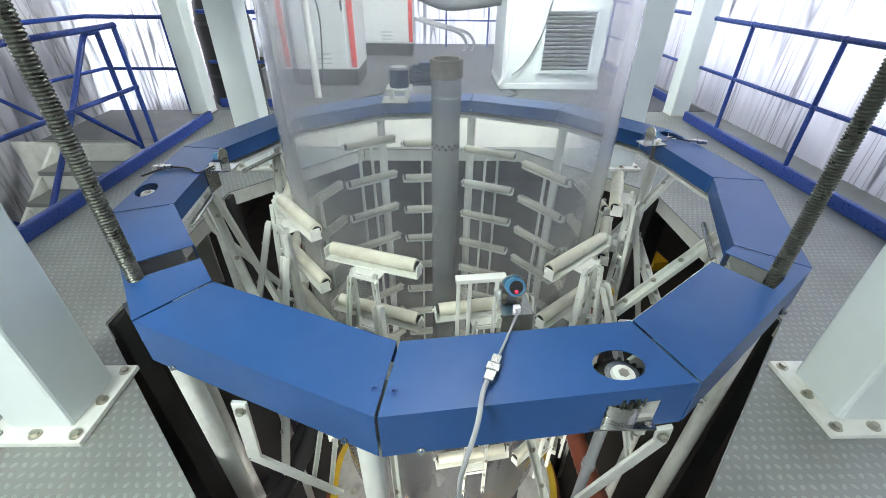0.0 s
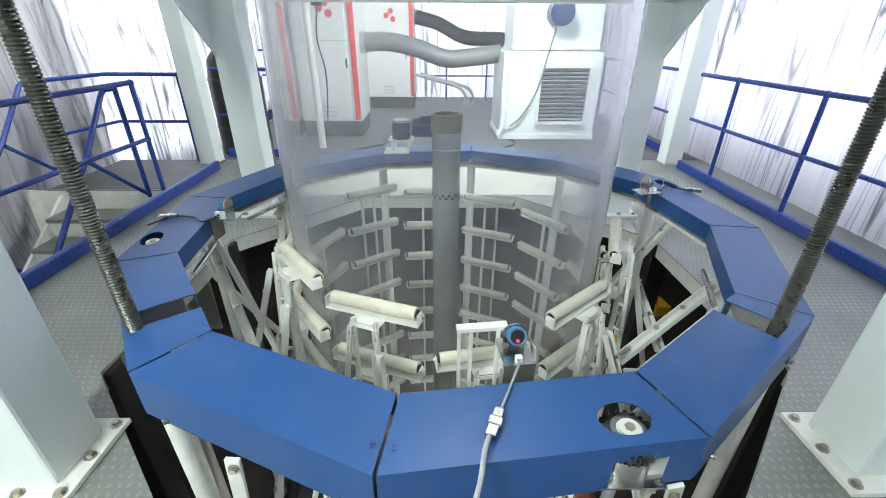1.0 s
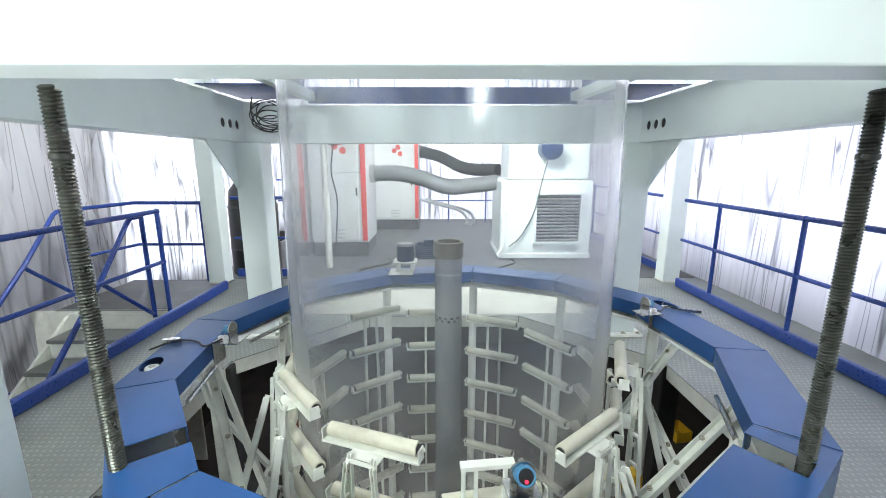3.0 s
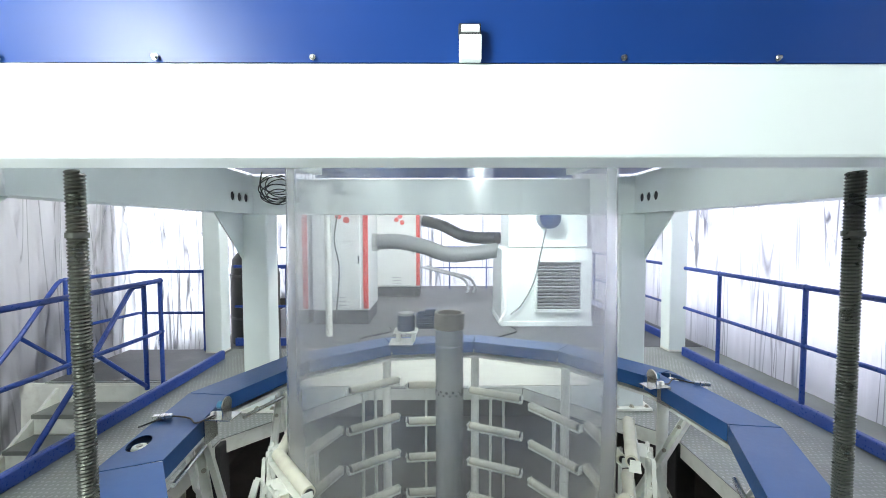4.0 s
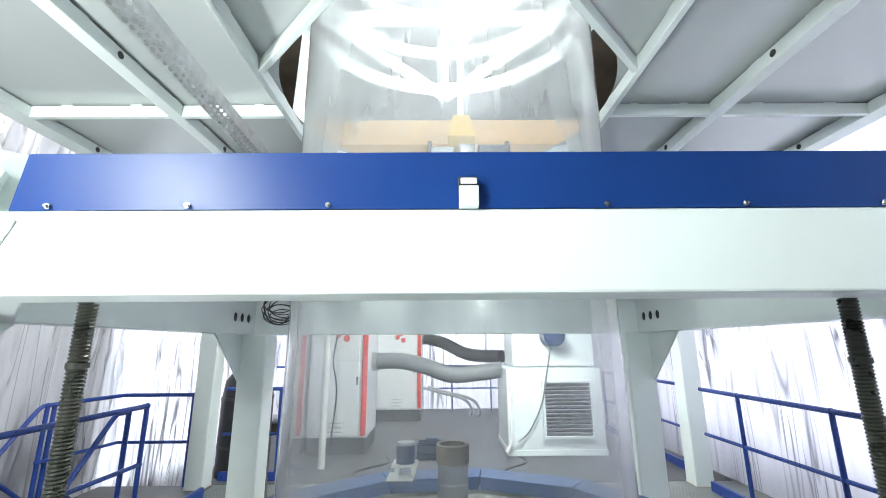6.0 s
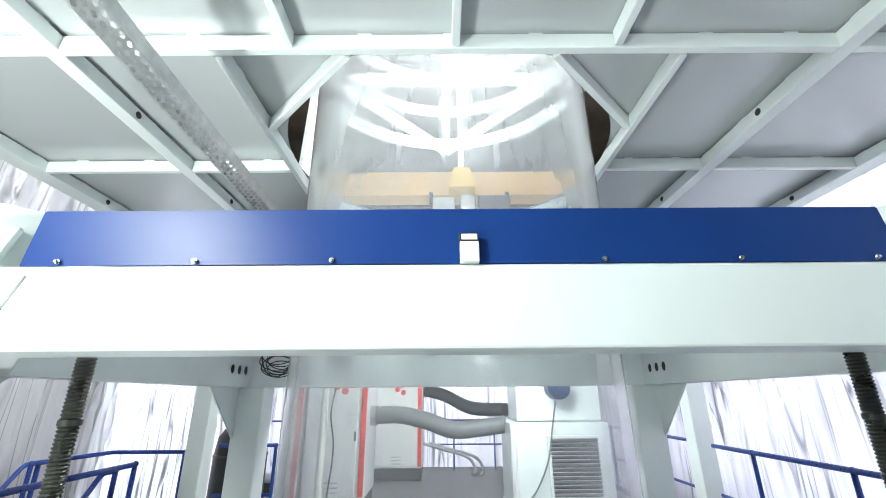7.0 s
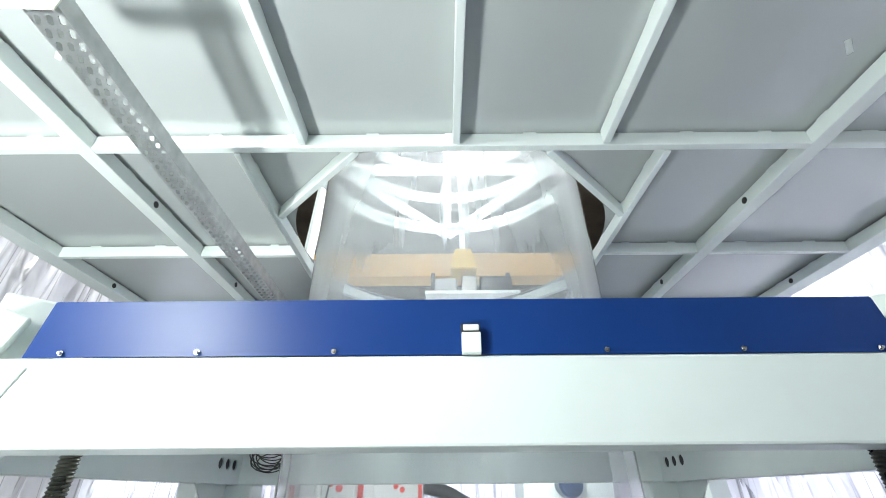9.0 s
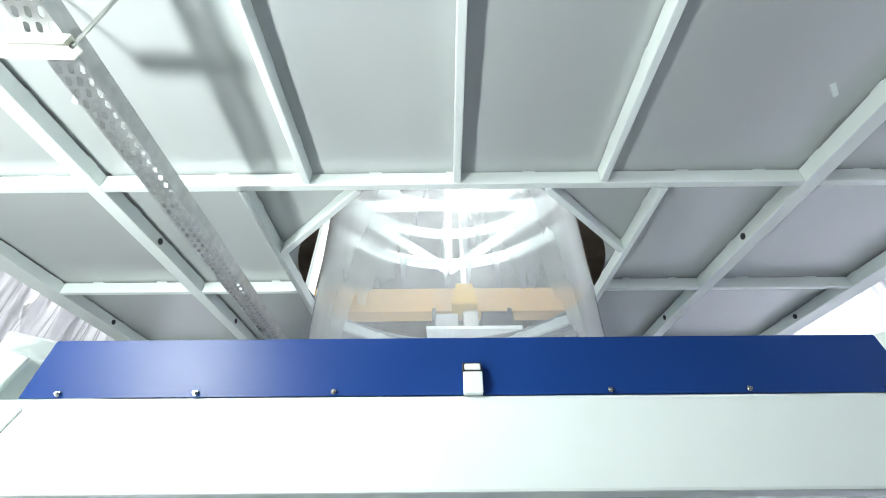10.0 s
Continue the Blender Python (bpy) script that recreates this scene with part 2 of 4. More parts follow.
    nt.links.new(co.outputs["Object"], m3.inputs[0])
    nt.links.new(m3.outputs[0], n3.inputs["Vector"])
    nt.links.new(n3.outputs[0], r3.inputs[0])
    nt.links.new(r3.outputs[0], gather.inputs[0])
    nt.links.new(fold_dimming, gather.inputs[1])
    fold_dimming = gather.outputs[0]
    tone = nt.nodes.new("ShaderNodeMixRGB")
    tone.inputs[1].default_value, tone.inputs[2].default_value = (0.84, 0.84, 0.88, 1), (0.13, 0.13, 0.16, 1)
    nt.links.new(fold_dimming, tone.inputs[0])
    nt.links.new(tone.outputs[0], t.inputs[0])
    a, b = nt.nodes.new("ShaderNodeMixShader"), nt.nodes.new("ShaderNodeMixShader")
    a.inputs[0].default_value, b.inputs[0].default_value = 0.60, 0.06
    nt.links.new(d.outputs[0], a.inputs[1])
    nt.links.new(t.outputs[0], a.inputs[2])
    nt.links.new(a.outputs[0], b.inputs[1])
    nt.links.new(g.outputs[0], b.inputs[2])
    nt.links.new(b.outputs[0], out.inputs[0])
    return m


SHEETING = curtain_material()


# ---- mesh helpers ----
def finish(name, bm, mat, smooth=False):
    bmesh.ops.recalc_face_normals(bm, faces=bm.faces)
    me = bpy.data.meshes.new(name)
    bm.to_mesh(me)
    bm.free()
    me.materials.append(mat)
    if smooth:
        for p in me.polygons:
            p.use_smooth = True
        me.set_sharp_from_angle(angle=radians(35))
    return new(name, me)


def part(name, bm, mat, parent=None, label="", smooth=False):
    ob = finish(name, bm, mat, smooth)
    if parent is not None:
        ob.parent = parent
    if label:
        ob["label"] = label
    return ob


def empty(name, m=None):
    ob = new(name)
    ob.empty_display_size = 0.05
    if m is not None:
        ob.matrix_world = m
    return ob


def frame_along(a, b, up=(0, 0, 1)):
    a, b = Vector(a), Vector(b)
    z = (b - a).normalized()
    x = Vector(up).cross(z)
    if x.length < 1e-4:
        x = Vector((1, 0, 0))
    x.normalize()
    y = z.cross(x)
    m = Matrix((x, y, z)).transposed().to_4x4()
    m.translation = a
    return m, (b - a).length


def box(bm, c, s, m=None, bevel=0.0):
    mat = Matrix.Translation(c) @ Matrix.Diagonal((*s, 1))
    if m is not None:
        mat = m @ mat
    r = bmesh.ops.create_cube(bm, size=1, matrix=mat)
    if bevel:
        edges = list({e for v in r["verts"] for e in v.link_edges})
        bmesh.ops.bevel(bm, geom=edges, offset=bevel, segments=2, profile=0.5, affect="EDGES")
    return bm


def bar(bm, a, b, w, h, up=(0, 0, 1), bevel=0.0):
    """Rectangular bar from a to b: w across, h in the up direction."""
    m, l = frame_along(a, b, up)
    return box(bm, (0, 0, l / 2), (w, h, l), m, bevel)


def channel(bm, a, b, w, h, t=0.004, up=(0, 0, 1)):
    """Open U section from a to b."""
    m, l = frame_along(a, b, up)
    box(bm, (0, -h / 2 + t / 2, l / 2), (w, t, l), m)
    for s in (-1, 1):
        box(bm, (s * (w / 2 - t / 2), t / 2, l / 2), (t, h - t, l), m)
    return bm


def rod(bm, a, b, r, n=16, r2=None, caps=True):
    m, l = frame_along(a, b)
    bmesh.ops.create_cone(bm, cap_ends=caps, segments=n, radius1=r, radius2=r if r2 is None else r2, depth=l, matrix=m @ Matrix.Translation((0, 0, l / 2)))
    return bm


def sweep(bm, points, r, n=10, ribs=0.0, closed_ends=True):
    """A round tube along a list of points; ribs: corrugation depth."""
    pts = [Vector(p) for p in points]
    rings = []
    x = None
    for i, p in enumerate(pts):
        d = (pts[min(i + 1, len(pts) - 1)] - pts[max(i - 1, 0)]).normalized()
        if x is None:
            x = d.orthogonal().normalized()
        x = (x - d * x.dot(d)).normalized()
        y = d.cross(x)
        rr = r * (1 + (ribs if i % 2 else 0))
        rings.append([bm.verts.new(p + rr * (math.cos(2 * math.pi * k / n) * x + math.sin(2 * math.pi * k / n) * y)) for k in range(n)])
    for a, b in zip(rings, rings[1:]):
        for k in range(n):
            bm.faces.new((a[k], a[(k + 1) % n], b[(k + 1) % n], b[k]))
    if closed_ends:
        bm.faces.new(rings[0][::-1])
        bm.faces.new(rings[-1])
    return bm


def smooth_line(points, steps=8):
    """Catmull-Rom through points."""
    p = [Vector(q) for q in points]
    p = [2 * p[0] - p[1]] + p + [2 * p[-1] - p[-2]]
    out = []
    for i in range(1, len(p) - 2):
        for k in range(steps):
            t = k / steps
            out.append(0.5 * (2 * p[i] + (p[i + 1] - p[i - 1]) * t + (2 * p[i - 1] - 5 * p[i] + 4 * p[i + 1] - p[i + 2]) * t * t + (3 * p[i] - p[i - 1] - 3 * p[i + 1] + p[i + 2]) * t ** 3))
    out.append(p[-2])
    return out


def circle2(cx, cy, r, n=24):
    return [(cx + r * math.cos(2 * math.pi * k / n), cy + r * math.sin(2 * math.pi * k / n)) for k in range(n)]


def sheet(bm, outline, holes=(), thick=0.004, m=None):
    """A flat plate with holes, in the xy plane, from z = -thick to 0."""
    m = m or Matrix()
    b2 = bmesh.new()
    edges = []
    for loop in (outline, *holes):
        vs = [b2.verts.new((x, y, 0)) for x, y in loop]
        edges += [b2.edges.new((vs[i], vs[(i + 1) % len(vs)])) for i in range(len(vs))]
    bmesh.ops.triangle_fill(b2, edges=edges, use_beauty=True)
    r = bmesh.ops.extrude_face_region(b2, geom=b2.faces[:])
    bmesh.ops.translate(b2, verts=[v for v in r["geom"] if isinstance(v, bmesh.types.BMVert)], vec=(0, 0, -thick))
    bmesh.ops.transform(b2, matrix=m, verts=b2.verts)
    tmp = bpy.data.meshes.new("tmp")
    b2.to_mesh(tmp)
    b2.free()
    bm.from_mesh(tmp)
    bpy.data.meshes.remove(tmp)
    return bm


def bolt(bm, p, r=0.014, h=0.012, m=None):
    m = m or Matrix()
    bmesh.ops.create_cone(bm, cap_ends=True, segments=12, radius1=r * 1.5, radius2=r * 1.5, depth=0.003, matrix=m @ Matrix.Translation(Vector(p) + Vector((0, 0, 0.0015))))
    bmesh.ops.create_cone(bm, cap_ends=True, segments=6, radius1=r, radius2=r * 0.96, depth=h, matrix=m @ Matrix.Translation(Vector(p) + Vector((0, 0, 0.003 + h / 2))))
    return bm


B = bmesh.new

# ---- structure: platform with the octagonal well ----
HOLE = [(-1.57, -0.28), (-0.58, -1.27), (0.62, -1.27), (1.61, -0.28), (1.61, 1.10), (0.72, 2.02), (-0.70, 2.02), (-1.57, 1.10)]
FLOOR = [(-2.52, -3.6), (3.3, -3.6), (3.3, 9.0), (-2.95, 9.0), (-2.95, 3.3), (-3.82, 3.3), (-3.82, 2.2), (-2.52, 2.2)]
floor = part("floor", sheet(B(), FLOOR, [HOLE], 0.006), PLATE)
tagged(floor, "grey galvanised tread plate floor with an octagonal opening", "floor", kind="structure")
for nm, ln, mt, lb in (("floor_covering", [(-2.90, 3.32), (3.2, 3.32), (3.2, 8.9), (-2.90, 8.9)], MAT, "dark grey worn covering of the rear floor"),
                       ("landing_mat", [(-3.80, 2.24), (-2.56, 2.24), (-2.56, 3.28), (-3.80, 3.28)], MAT, "dark grey worn covering of the stair landing"),
                       ("painted_plate", [(-1.36, 2.06), (1.36, 2.06), (1.60, 3.30), (-1.60, 3.30)], STAINED, "yellowed white painted plate behind the opening")):
    tagged(part(nm, sheet(B(), ln, [], 0.004, Matrix.Translation((0, 0, 0.0045))), mt), lb, "floor", kind="structure")
edge = B()
for i in range(8):
    a, b = Vector((*HOLE[i], -0.06)), Vector((*HOLE[(i + 1) % 8], -0.06))
    out = (Vector((a.y - b.y, b.x - a.x, 0))).normalized()
    bar(edge, a - out * 0.012, b - out * 0.012, 0.012, 0.108)
part("opening_edge", edge, CREAM, floor, "off-white steel edge of the opening")


def inside(x, y, poly):
    c = False
    for i in range(len(poly)):
        (x1, y1), (x2, y2) = poly[i - 1], poly[i]
        if (y1 > y) != (y2 > y) and x < (x2 - x1) * (y - y1) / (y2 - y1) + x1:
            c = not c
    return c


def treads():
    """Raised lozenges of the tread plate, in alternating directions."""
    verts, faces = [], []
    step = 0.034
    for i in range(int(5.2 / step)):
        for j in range(int(5.4 / step)):
            x, y = -2.42 + i * step + (j % 2) * step / 2, -1.7 + j * step
            if x > 2.6 or inside(x, y, HOLE) or (abs(x) < 1.0 + 0.19 * y and y > 2.04) or y > 3.3:
                continue
            ang = radians(45 if (i + j) % 2 else -45) + random.uniform(-0.08, 0.08)
            c, s = math.cos(ang), math.sin(ang)
            k = len(verts)
            for u, v, w in ((-0.0125, 0, 0.0002), (-0.006, -0.0068, 0.0002), (0.006, -0.0068, 0.0002), (0.0125, 0, 0.0002), (0.006, 0.0068, 0.0002), (-0.006, 0.0068, 0.0002), (-0.006, 0, 0.0034), (0.006, 0, 0.0034)):
                verts.append((x + u * c - v * s, y + u * s + v * c, w))
            faces += [(k, k + 1, k + 6), (k + 1, k + 2, k + 7, k + 6), (k + 2, k + 3, k + 7), (k + 3, k + 4, k + 7), (k + 4, k + 5, k + 6, k + 7), (k + 5, k, k + 6)]
    me = bpy.data.meshes.new("tread")
    me.from_pydata(verts, [], faces)
    me.materials.append(TREAD)
    for p in me.polygons:
        p.use_smooth = True
    ob = new("tread", me)
    ob.parent = floor
    tagged(ob, "raised lozenge treads of the floor plate", kind="stuff")


treads()

# well below the platform
well = B()
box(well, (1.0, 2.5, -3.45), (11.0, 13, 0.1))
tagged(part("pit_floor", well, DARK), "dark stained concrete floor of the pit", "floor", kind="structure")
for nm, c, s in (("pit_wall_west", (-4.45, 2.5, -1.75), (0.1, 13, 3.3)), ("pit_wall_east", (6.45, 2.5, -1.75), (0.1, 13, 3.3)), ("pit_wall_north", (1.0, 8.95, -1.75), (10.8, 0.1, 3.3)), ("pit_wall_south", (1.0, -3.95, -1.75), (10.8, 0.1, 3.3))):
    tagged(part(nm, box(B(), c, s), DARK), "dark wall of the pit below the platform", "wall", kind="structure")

# unseen slab added so the outside lamps don't reach the pit floor
tagged(part("pit_light_block", box(B(), (4.9, 2.5, -0.06), (3.1, 13, 0.1)), DARK), "unseen dark slab added to keep light out of the pit", "floor", kind="structure")
tagged(part("landing_fascia", box(B(), (-3.3, 2.215, -0.85), (1.55, 0.02, 1.68)), CREAM), "off-white panel under the stair landing", "panel", kind="structure")

# ---- sheeting all round ----
def curtain(name, a, b, z0, z1, label, folds=7.0, depth=0.05, seed=0, slant=0.0):
    a, b = Vector((*a, 0)), Vector((*b, 0))
    l = (b - a).length
    d = (b - a).normalized()
    n = Vector((-d.y, d.x, 0))
    nu, nv = int(l * 55), 36
    verts, faces = [], []
    for j in range(nv + 1):
        v = j / nv
        for i in range(nu + 1):
            u = i / nu * l
            us = u + slant * v
            amp = 0.12 + 0.88 * min(1.0, (v / 0.45) ** 2)
            f = noise.noise((us * folds * 0.35 + seed, 0.3 * v + seed, 0)) * 1.3 + noise.noise((us * folds + seed, 0.5 * v, 7.1)) * 0.55 + noise.noise((us * folds * 2.6, 0.9 * v, seed + 3)) * 0.22 * v
            # sharp hanging creases that fan out from the fixings
            for q, (w, sl) in enumerate(((1.7, 0.55), (2.6, -0.35), (4.3, 0.15))):
                r = 1 - abs(noise.noise((w * (u + sl * v * (1 + slant)) + 9.7 * q + seed, 0.35 * v, seed + q)))
                f += 2.2 * r ** 16 * (0.35 + 0.65 * v)
            f += 0.5 * noise.noise((u * 1.1, 3.2 * v, seed + 11)) * (1 - v)
            verts.append(a + d * u + n * (depth * amp * f) + Vector((0, 0, z0 + (z1 - z0) * v)))
    for j in range(nv):
        for i in range(nu):
            k = j * (nu + 1) + i
            faces.append((k, k + 1, k + nu + 2, k + nu + 1))
    me = bpy.data.meshes.new(name)
    me.from_pydata([tuple(v) for v in verts], [], faces)
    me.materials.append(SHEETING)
    for p in me.polygons:
        p.use_smooth = True
    ob = new(name, me)
    m = ob.modifiers.new("thickness", "SOLIDIFY")
    m.thickness = 0.002
    tagged(ob, label, "curtain")
    return ob


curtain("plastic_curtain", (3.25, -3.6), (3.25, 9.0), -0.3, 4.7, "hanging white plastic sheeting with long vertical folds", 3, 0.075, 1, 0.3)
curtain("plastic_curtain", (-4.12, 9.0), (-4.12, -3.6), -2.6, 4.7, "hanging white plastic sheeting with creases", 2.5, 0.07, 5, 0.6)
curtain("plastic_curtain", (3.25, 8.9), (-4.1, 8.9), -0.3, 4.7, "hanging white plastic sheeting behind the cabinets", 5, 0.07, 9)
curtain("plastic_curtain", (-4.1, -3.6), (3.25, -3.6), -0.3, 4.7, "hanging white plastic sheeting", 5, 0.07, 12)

# unseen panels added outside the sheeting: east shades its foot, west its full height
for nm, c, sz, block_mat in (("light_block_east", (3.85, 1.2, 0.04), (0.1, 10.0, 1.28), PALEBLOCK), ("light_block_west", (-4.33, -0.15, 1.1), (0.1, 7.6, 7.4), DARK)):
    tagged(part(nm, box(B(), c, sz), block_mat), "unseen panel added outside the sheeting to block light", "wall", kind="structure")

# ---- steel frame: columns and beams ----
def column(name, x, y, top, label, size=0.2, plate=0.3):
    ob = empty(name, pose(x, y, 0))
    b = B()
    box(b, (0, 0, top / 2 + 0.01), (size, size, top - 0.02), bevel=0.012)
    part("post", b, WHITE, ob)
    b = B()
    box(b, (0, 0, 0.012), (plate, plate, 0.022), bevel=0.003)
    part("base_plate", b, CREAM, ob, "white base plate with scuffed edges")
    k = plate / 2 - 0.032
    for sx, sy in ((-1, -1), (-1, 0), (-1, 1), (1, -1), (1, 0), (1, 1), (0, -1), (0, 1)):
        part("bolt", bolt(B(), (sx * k, sy * k, 0.023), 0.014, 0.014), BOLT, ob, smooth=False)
    return tagged(ob, label, "column", "steel columns")


for sx in (-1, 1):
    column("steel_column", sx * 1.475 + 0.05, -0.72, 1.585, "white painted square steel column bolted to the floor plate", 0.22, 0.34)
    column("steel_column", sx * 1.51, 1.66, 1.585, "white painted square steel column carrying the frame's rear corner", 0.21, 0.31)
    column("steel_column", sx * 2.74 + 0.04, 3.22, 2.83, "tall white steel column beside the guard rail", 0.2, 0.2)


def gusset(bm, x, ys, zs, t=0.012):
    v = [(x + s * t / 2, y, z) for s in (-1, 1) for y, z in zip(ys, zs)]
    vs = [bm.verts.new(p) for p in v]
    bm.faces.new(vs[:3])
    bm.faces.new(vs[3:][::-1])
    for i in range(3):
        j = (i + 1) % 3
        bm.faces.new((vs[i], vs[j], vs[3 + j], vs[3 + i]))
    return bm


upper_frame = empty("steel_gantry", pose(0, 0, 0))
tagged(upper_frame, "white welded box-section frame carried on four columns", "steel frame")
Z0, Z1 = 1.585, 1.89
b = B()
box(b, (0, -0.99, (Z0 + 1.745) / 2), (1.86, 0.12, 1.745 - Z0), bevel=0.006)
part("front_beam", b, WHITE, upper_frame)
b = B()
box(b, (0, -0.925, 1.80), (1.80, 0.02, 0.16))
part("web", b, WHITE, upper_frame)
for sx in (-1, 1):
    b = B()
    bar(b, (sx * 0.93, -0.99, 1.74), (sx * 1.60, -0.33, 1.74), 0.12, 0.31, bevel=0.006)
    part("corner_beam", b, WHITE, upper_frame)
    # side beam: inner web with three round holes, flanges and outer web
    ys, ye = -0.45, 1.60
    m = Matrix(((0, 0, sx, sx * 1.54), (1, 0, 0, 0), (0, 1, 0, 0), (0, 0, 0, 1)))
    b = B()
    sheet(b, [(ys, Z0), (ye, Z0), (ye, Z1), (ys, Z1)], [circle2(1.28 + 0.105 * k, 1.705, 0.034) for k in range(3)], 0.008, m)
    part("side_web", b, WHITE, upper_frame)
    # black plugs stand in for the shade inside the box beam
    for k in range(3):
        part("dark_hole_plug", rod(B(), (sx * 1.5405, 1.28 + 0.105 * k, 1.705), (sx * 1.556, 1.28 + 0.105 * k, 1.705), 0.0345, 24), BLACK, upper_frame)
    b = B()
    box(b, (sx * 1.615, (ys + ye) / 2, Z0 + 0.004), (0.14, ye - ys, 0.008))
    box(b, (sx * 1.615, (ys + ye) / 2, Z1 - 0.004), (0.14, ye - ys, 0.008))
    box(b, (sx * 1.688, (ys + ye) / 2, (Z0 + Z1) / 2), (0.006, ye - ys, Z1 - Z0))
    part("side_beam", b, WHITE, upper_frame)
    b = B()
    bar(b, (sx * 1.61, 1.60, 1.737), (sx * 1.28, 1.90, 1.737), 0.10, 0.305, bevel=0.006)
    part("corner_beam", b, WHITE, upper_frame)
    part("gusset", gusset(B(), sx * 1.60, (1.56, 1.14, 1.56), (Z0, Z0, 1.22)), WHITE, upper_frame)
    part("gusset", gusset(B(), sx * 1.62, (-0.62, -0.22, -0.62), (Z0, Z0, 1.28)), WHITE, upper_frame)
    b = B()
    bar(b, (sx * 1.20, -0.70, 1.95), (sx * 1.06, 1.78, 1.95), 0.07, 0.07, bevel=0.006)
    part("inner_rail", b, WHITE, upper_frame)
b = B()
box(b, (0, 1.92, 1.74), (2.52, 0.14, 0.305), bevel=0.006)
part("back_beam", b, WHITE, upper_frame)
# weld seam strips on the front face
b = B()
bar(b, (-0.836, -1.052, 1.728), (-0.885, -1.052, 1.615), 0.012, 0.006, up=(0, 1, 0), bevel=0.002)
part("weld_strip", b, WHITE, upper_frame)

# blue cover of the upper carriage
cover = empty("upper_ring_cover", pose(0, 0, 0))
tagged(cover, "blue sheet-metal cover bolted above the white frame beam", "machine cover")
b = B()
m = Matrix(((1, 0, 0, 0), (0, 0, -1, -1.042), (0, 1, 0, 0), (0, 0, 0, 1)))
sheet(b, [(-0.86, 1.748), (0.86, 1.748), (0.845, 1.862), (-0.845, 1.862)], [], 0.003, m)
box(b, (0, -0.94, 1.8635), (1.69, 0.20, 0.003))
part("front_panel", b, COVERBLUE, cover)
for sx in (-1, 1):
    b = B()
    box(b, (sx * 1.10, 1.0, 2.03), (0.004, 1.5, 0.12))
    part("side_panel", b, COVERBLUE, cover)
    b = B()
    box(b, (sx * 1.36, 1.52, 1.94), (0.56, 0.70, 0.004))
    part("corner_plate", b, COVERBLUE, cover)
b = B()
box(b, (0, 1.84, 1.965), (2.2, 0.006, 0.13))
part("back_panel", b, COVERBLUE, cover)
for i in range(7):
    if i == 3:
        continue
    part("screw", bolt(B(), (0, 0, 0), 0.0035, 0.005, pose(-0.785 + 0.265 * i, -1.044, 1.755, 90, 0, 0)), STEEL, cover)
stop = empty("stop_bracket", pose(0.012, -1.05, 1.745))
tagged(stop, "small white bracket standing on the front beam", "bracket")
b = B()
box(b, (0, -0.006, 0.0205), (0.037, 0.02, 0.041), bevel=0.002)
part("post", b, WHITE, stop)
b = B()
box(b, (0.0, -0.004, 0.0505), (0.031, 0.024, 0.012), bevel=0.002)
part("cap", b, WHITEPLASTIC, stop)
# black block stands in for the dark gap round the cap
b = B()
box(b, (-0.001, -0.003, 0.0505), (0.037, 0.018, 0.018), bevel=0.001)
part("gap_block", b, BLACK, stop)
end_bracket = empty("end_bracket", pose(-0.985, -0.98, 1.80))
tagged(end_bracket, "white angled bracket at the end of the front beam", "bracket")
part("body", box(B(), (0, 0, 0), (0.05, 0.14, 0.10), pose(0, 0, 0, 0, 14, 40), bevel=0.005), WHITE, end_bracket)

# coiled cable behind the rear left corner
cab = empty("cable_coil", pose(-1.33, 1.66, 1.80))
tagged(cab, "loose coil of black cable on the frame corner", "cable")
crng = random.Random(11)
for k in range(8):
    w, h, sag = crng.uniform(0.09, 0.16), crng.uniform(0.04, 0.09), crng.uniform(-0.07, 0.03)
    tilt = crng.uniform(-0.3, 0.3)
    pts = [(w * math.cos(a) + tilt * h * math.sin(a), 0.012 * k - 0.10 + 0.01 * math.sin(3 * a), h * math.sin(a) + sag) for a in [2 * math.pi * i / 28 for i in range(29)]]
    part("cable_loop", sweep(B(), pts, 0.004, 6, closed_ends=False), BLACK, cab, smooth=True)
part("cable_end", sweep(B(), smooth_line([(0.10, -0.06, -0.03), (0.02, -0.07, -0.13), (-0.08, -0.07, -0.11), (-0.14, -0.06, 0.0), (-0.13, -0.05, 0.12)]), 0.0055, 6), BLACK, cab, smooth=True)
part("cable_gland", rod(B(), (0.13, -0.12, -0.10), (0.13, -0.04, -0.10), 0.035), BLACK, cab)

# ---- adjusting ring with blue covers ----
RC, RO, RI, RZ, RB = Vector((0.045, 0.30)), 1.49, 1.262, 0.558, 0.405
OFF = -98.5


def vert(k, r):
    a = radians(OFF + 30 * k)
    return RC + r * Vector((math.cos(a), math.sin(a)))


ring = empty("adjusting_ring", pose(RC.x, RC.y, 0))
tagged(ring, "twelve-sided adjusting ring with blue sheet-metal covers on legs", "machine ring")


def ring_cover(k, holes=(), window=None, notch=None, label=""):
    """One bent blue cover on side k: top with holes, outer and inner skirts. notch: fractions of the inner edge cut open."""
    o0, o1, i0, i1 = (v - RC for v in (vert(k, RO), vert(k + 1, RO), vert(k, RI), vert(k + 1, RI)))
    d = (o1 - o0).normalized()
    nrm = Vector((d.y, -d.x))
    g = d * 0.0045
    a, b_, c, e = o0 + g, o1 - g, i1 - g, i0 + g
    bm = B()
    top = [bm.verts.new((p.x, p.y, RZ)) for p in (a, b_, c)]
    inner = [top[2]]
    if notch:
        for f, w in ((notch[1], 0.0), (notch[1], 0.84), (notch[0], 0.84), (notch[0], 0.0)):
            p = e.lerp(c, f) + nrm * (w * (RO - RI) * 0.97)
            v = bm.verts.new((p.x, p.y, RZ))
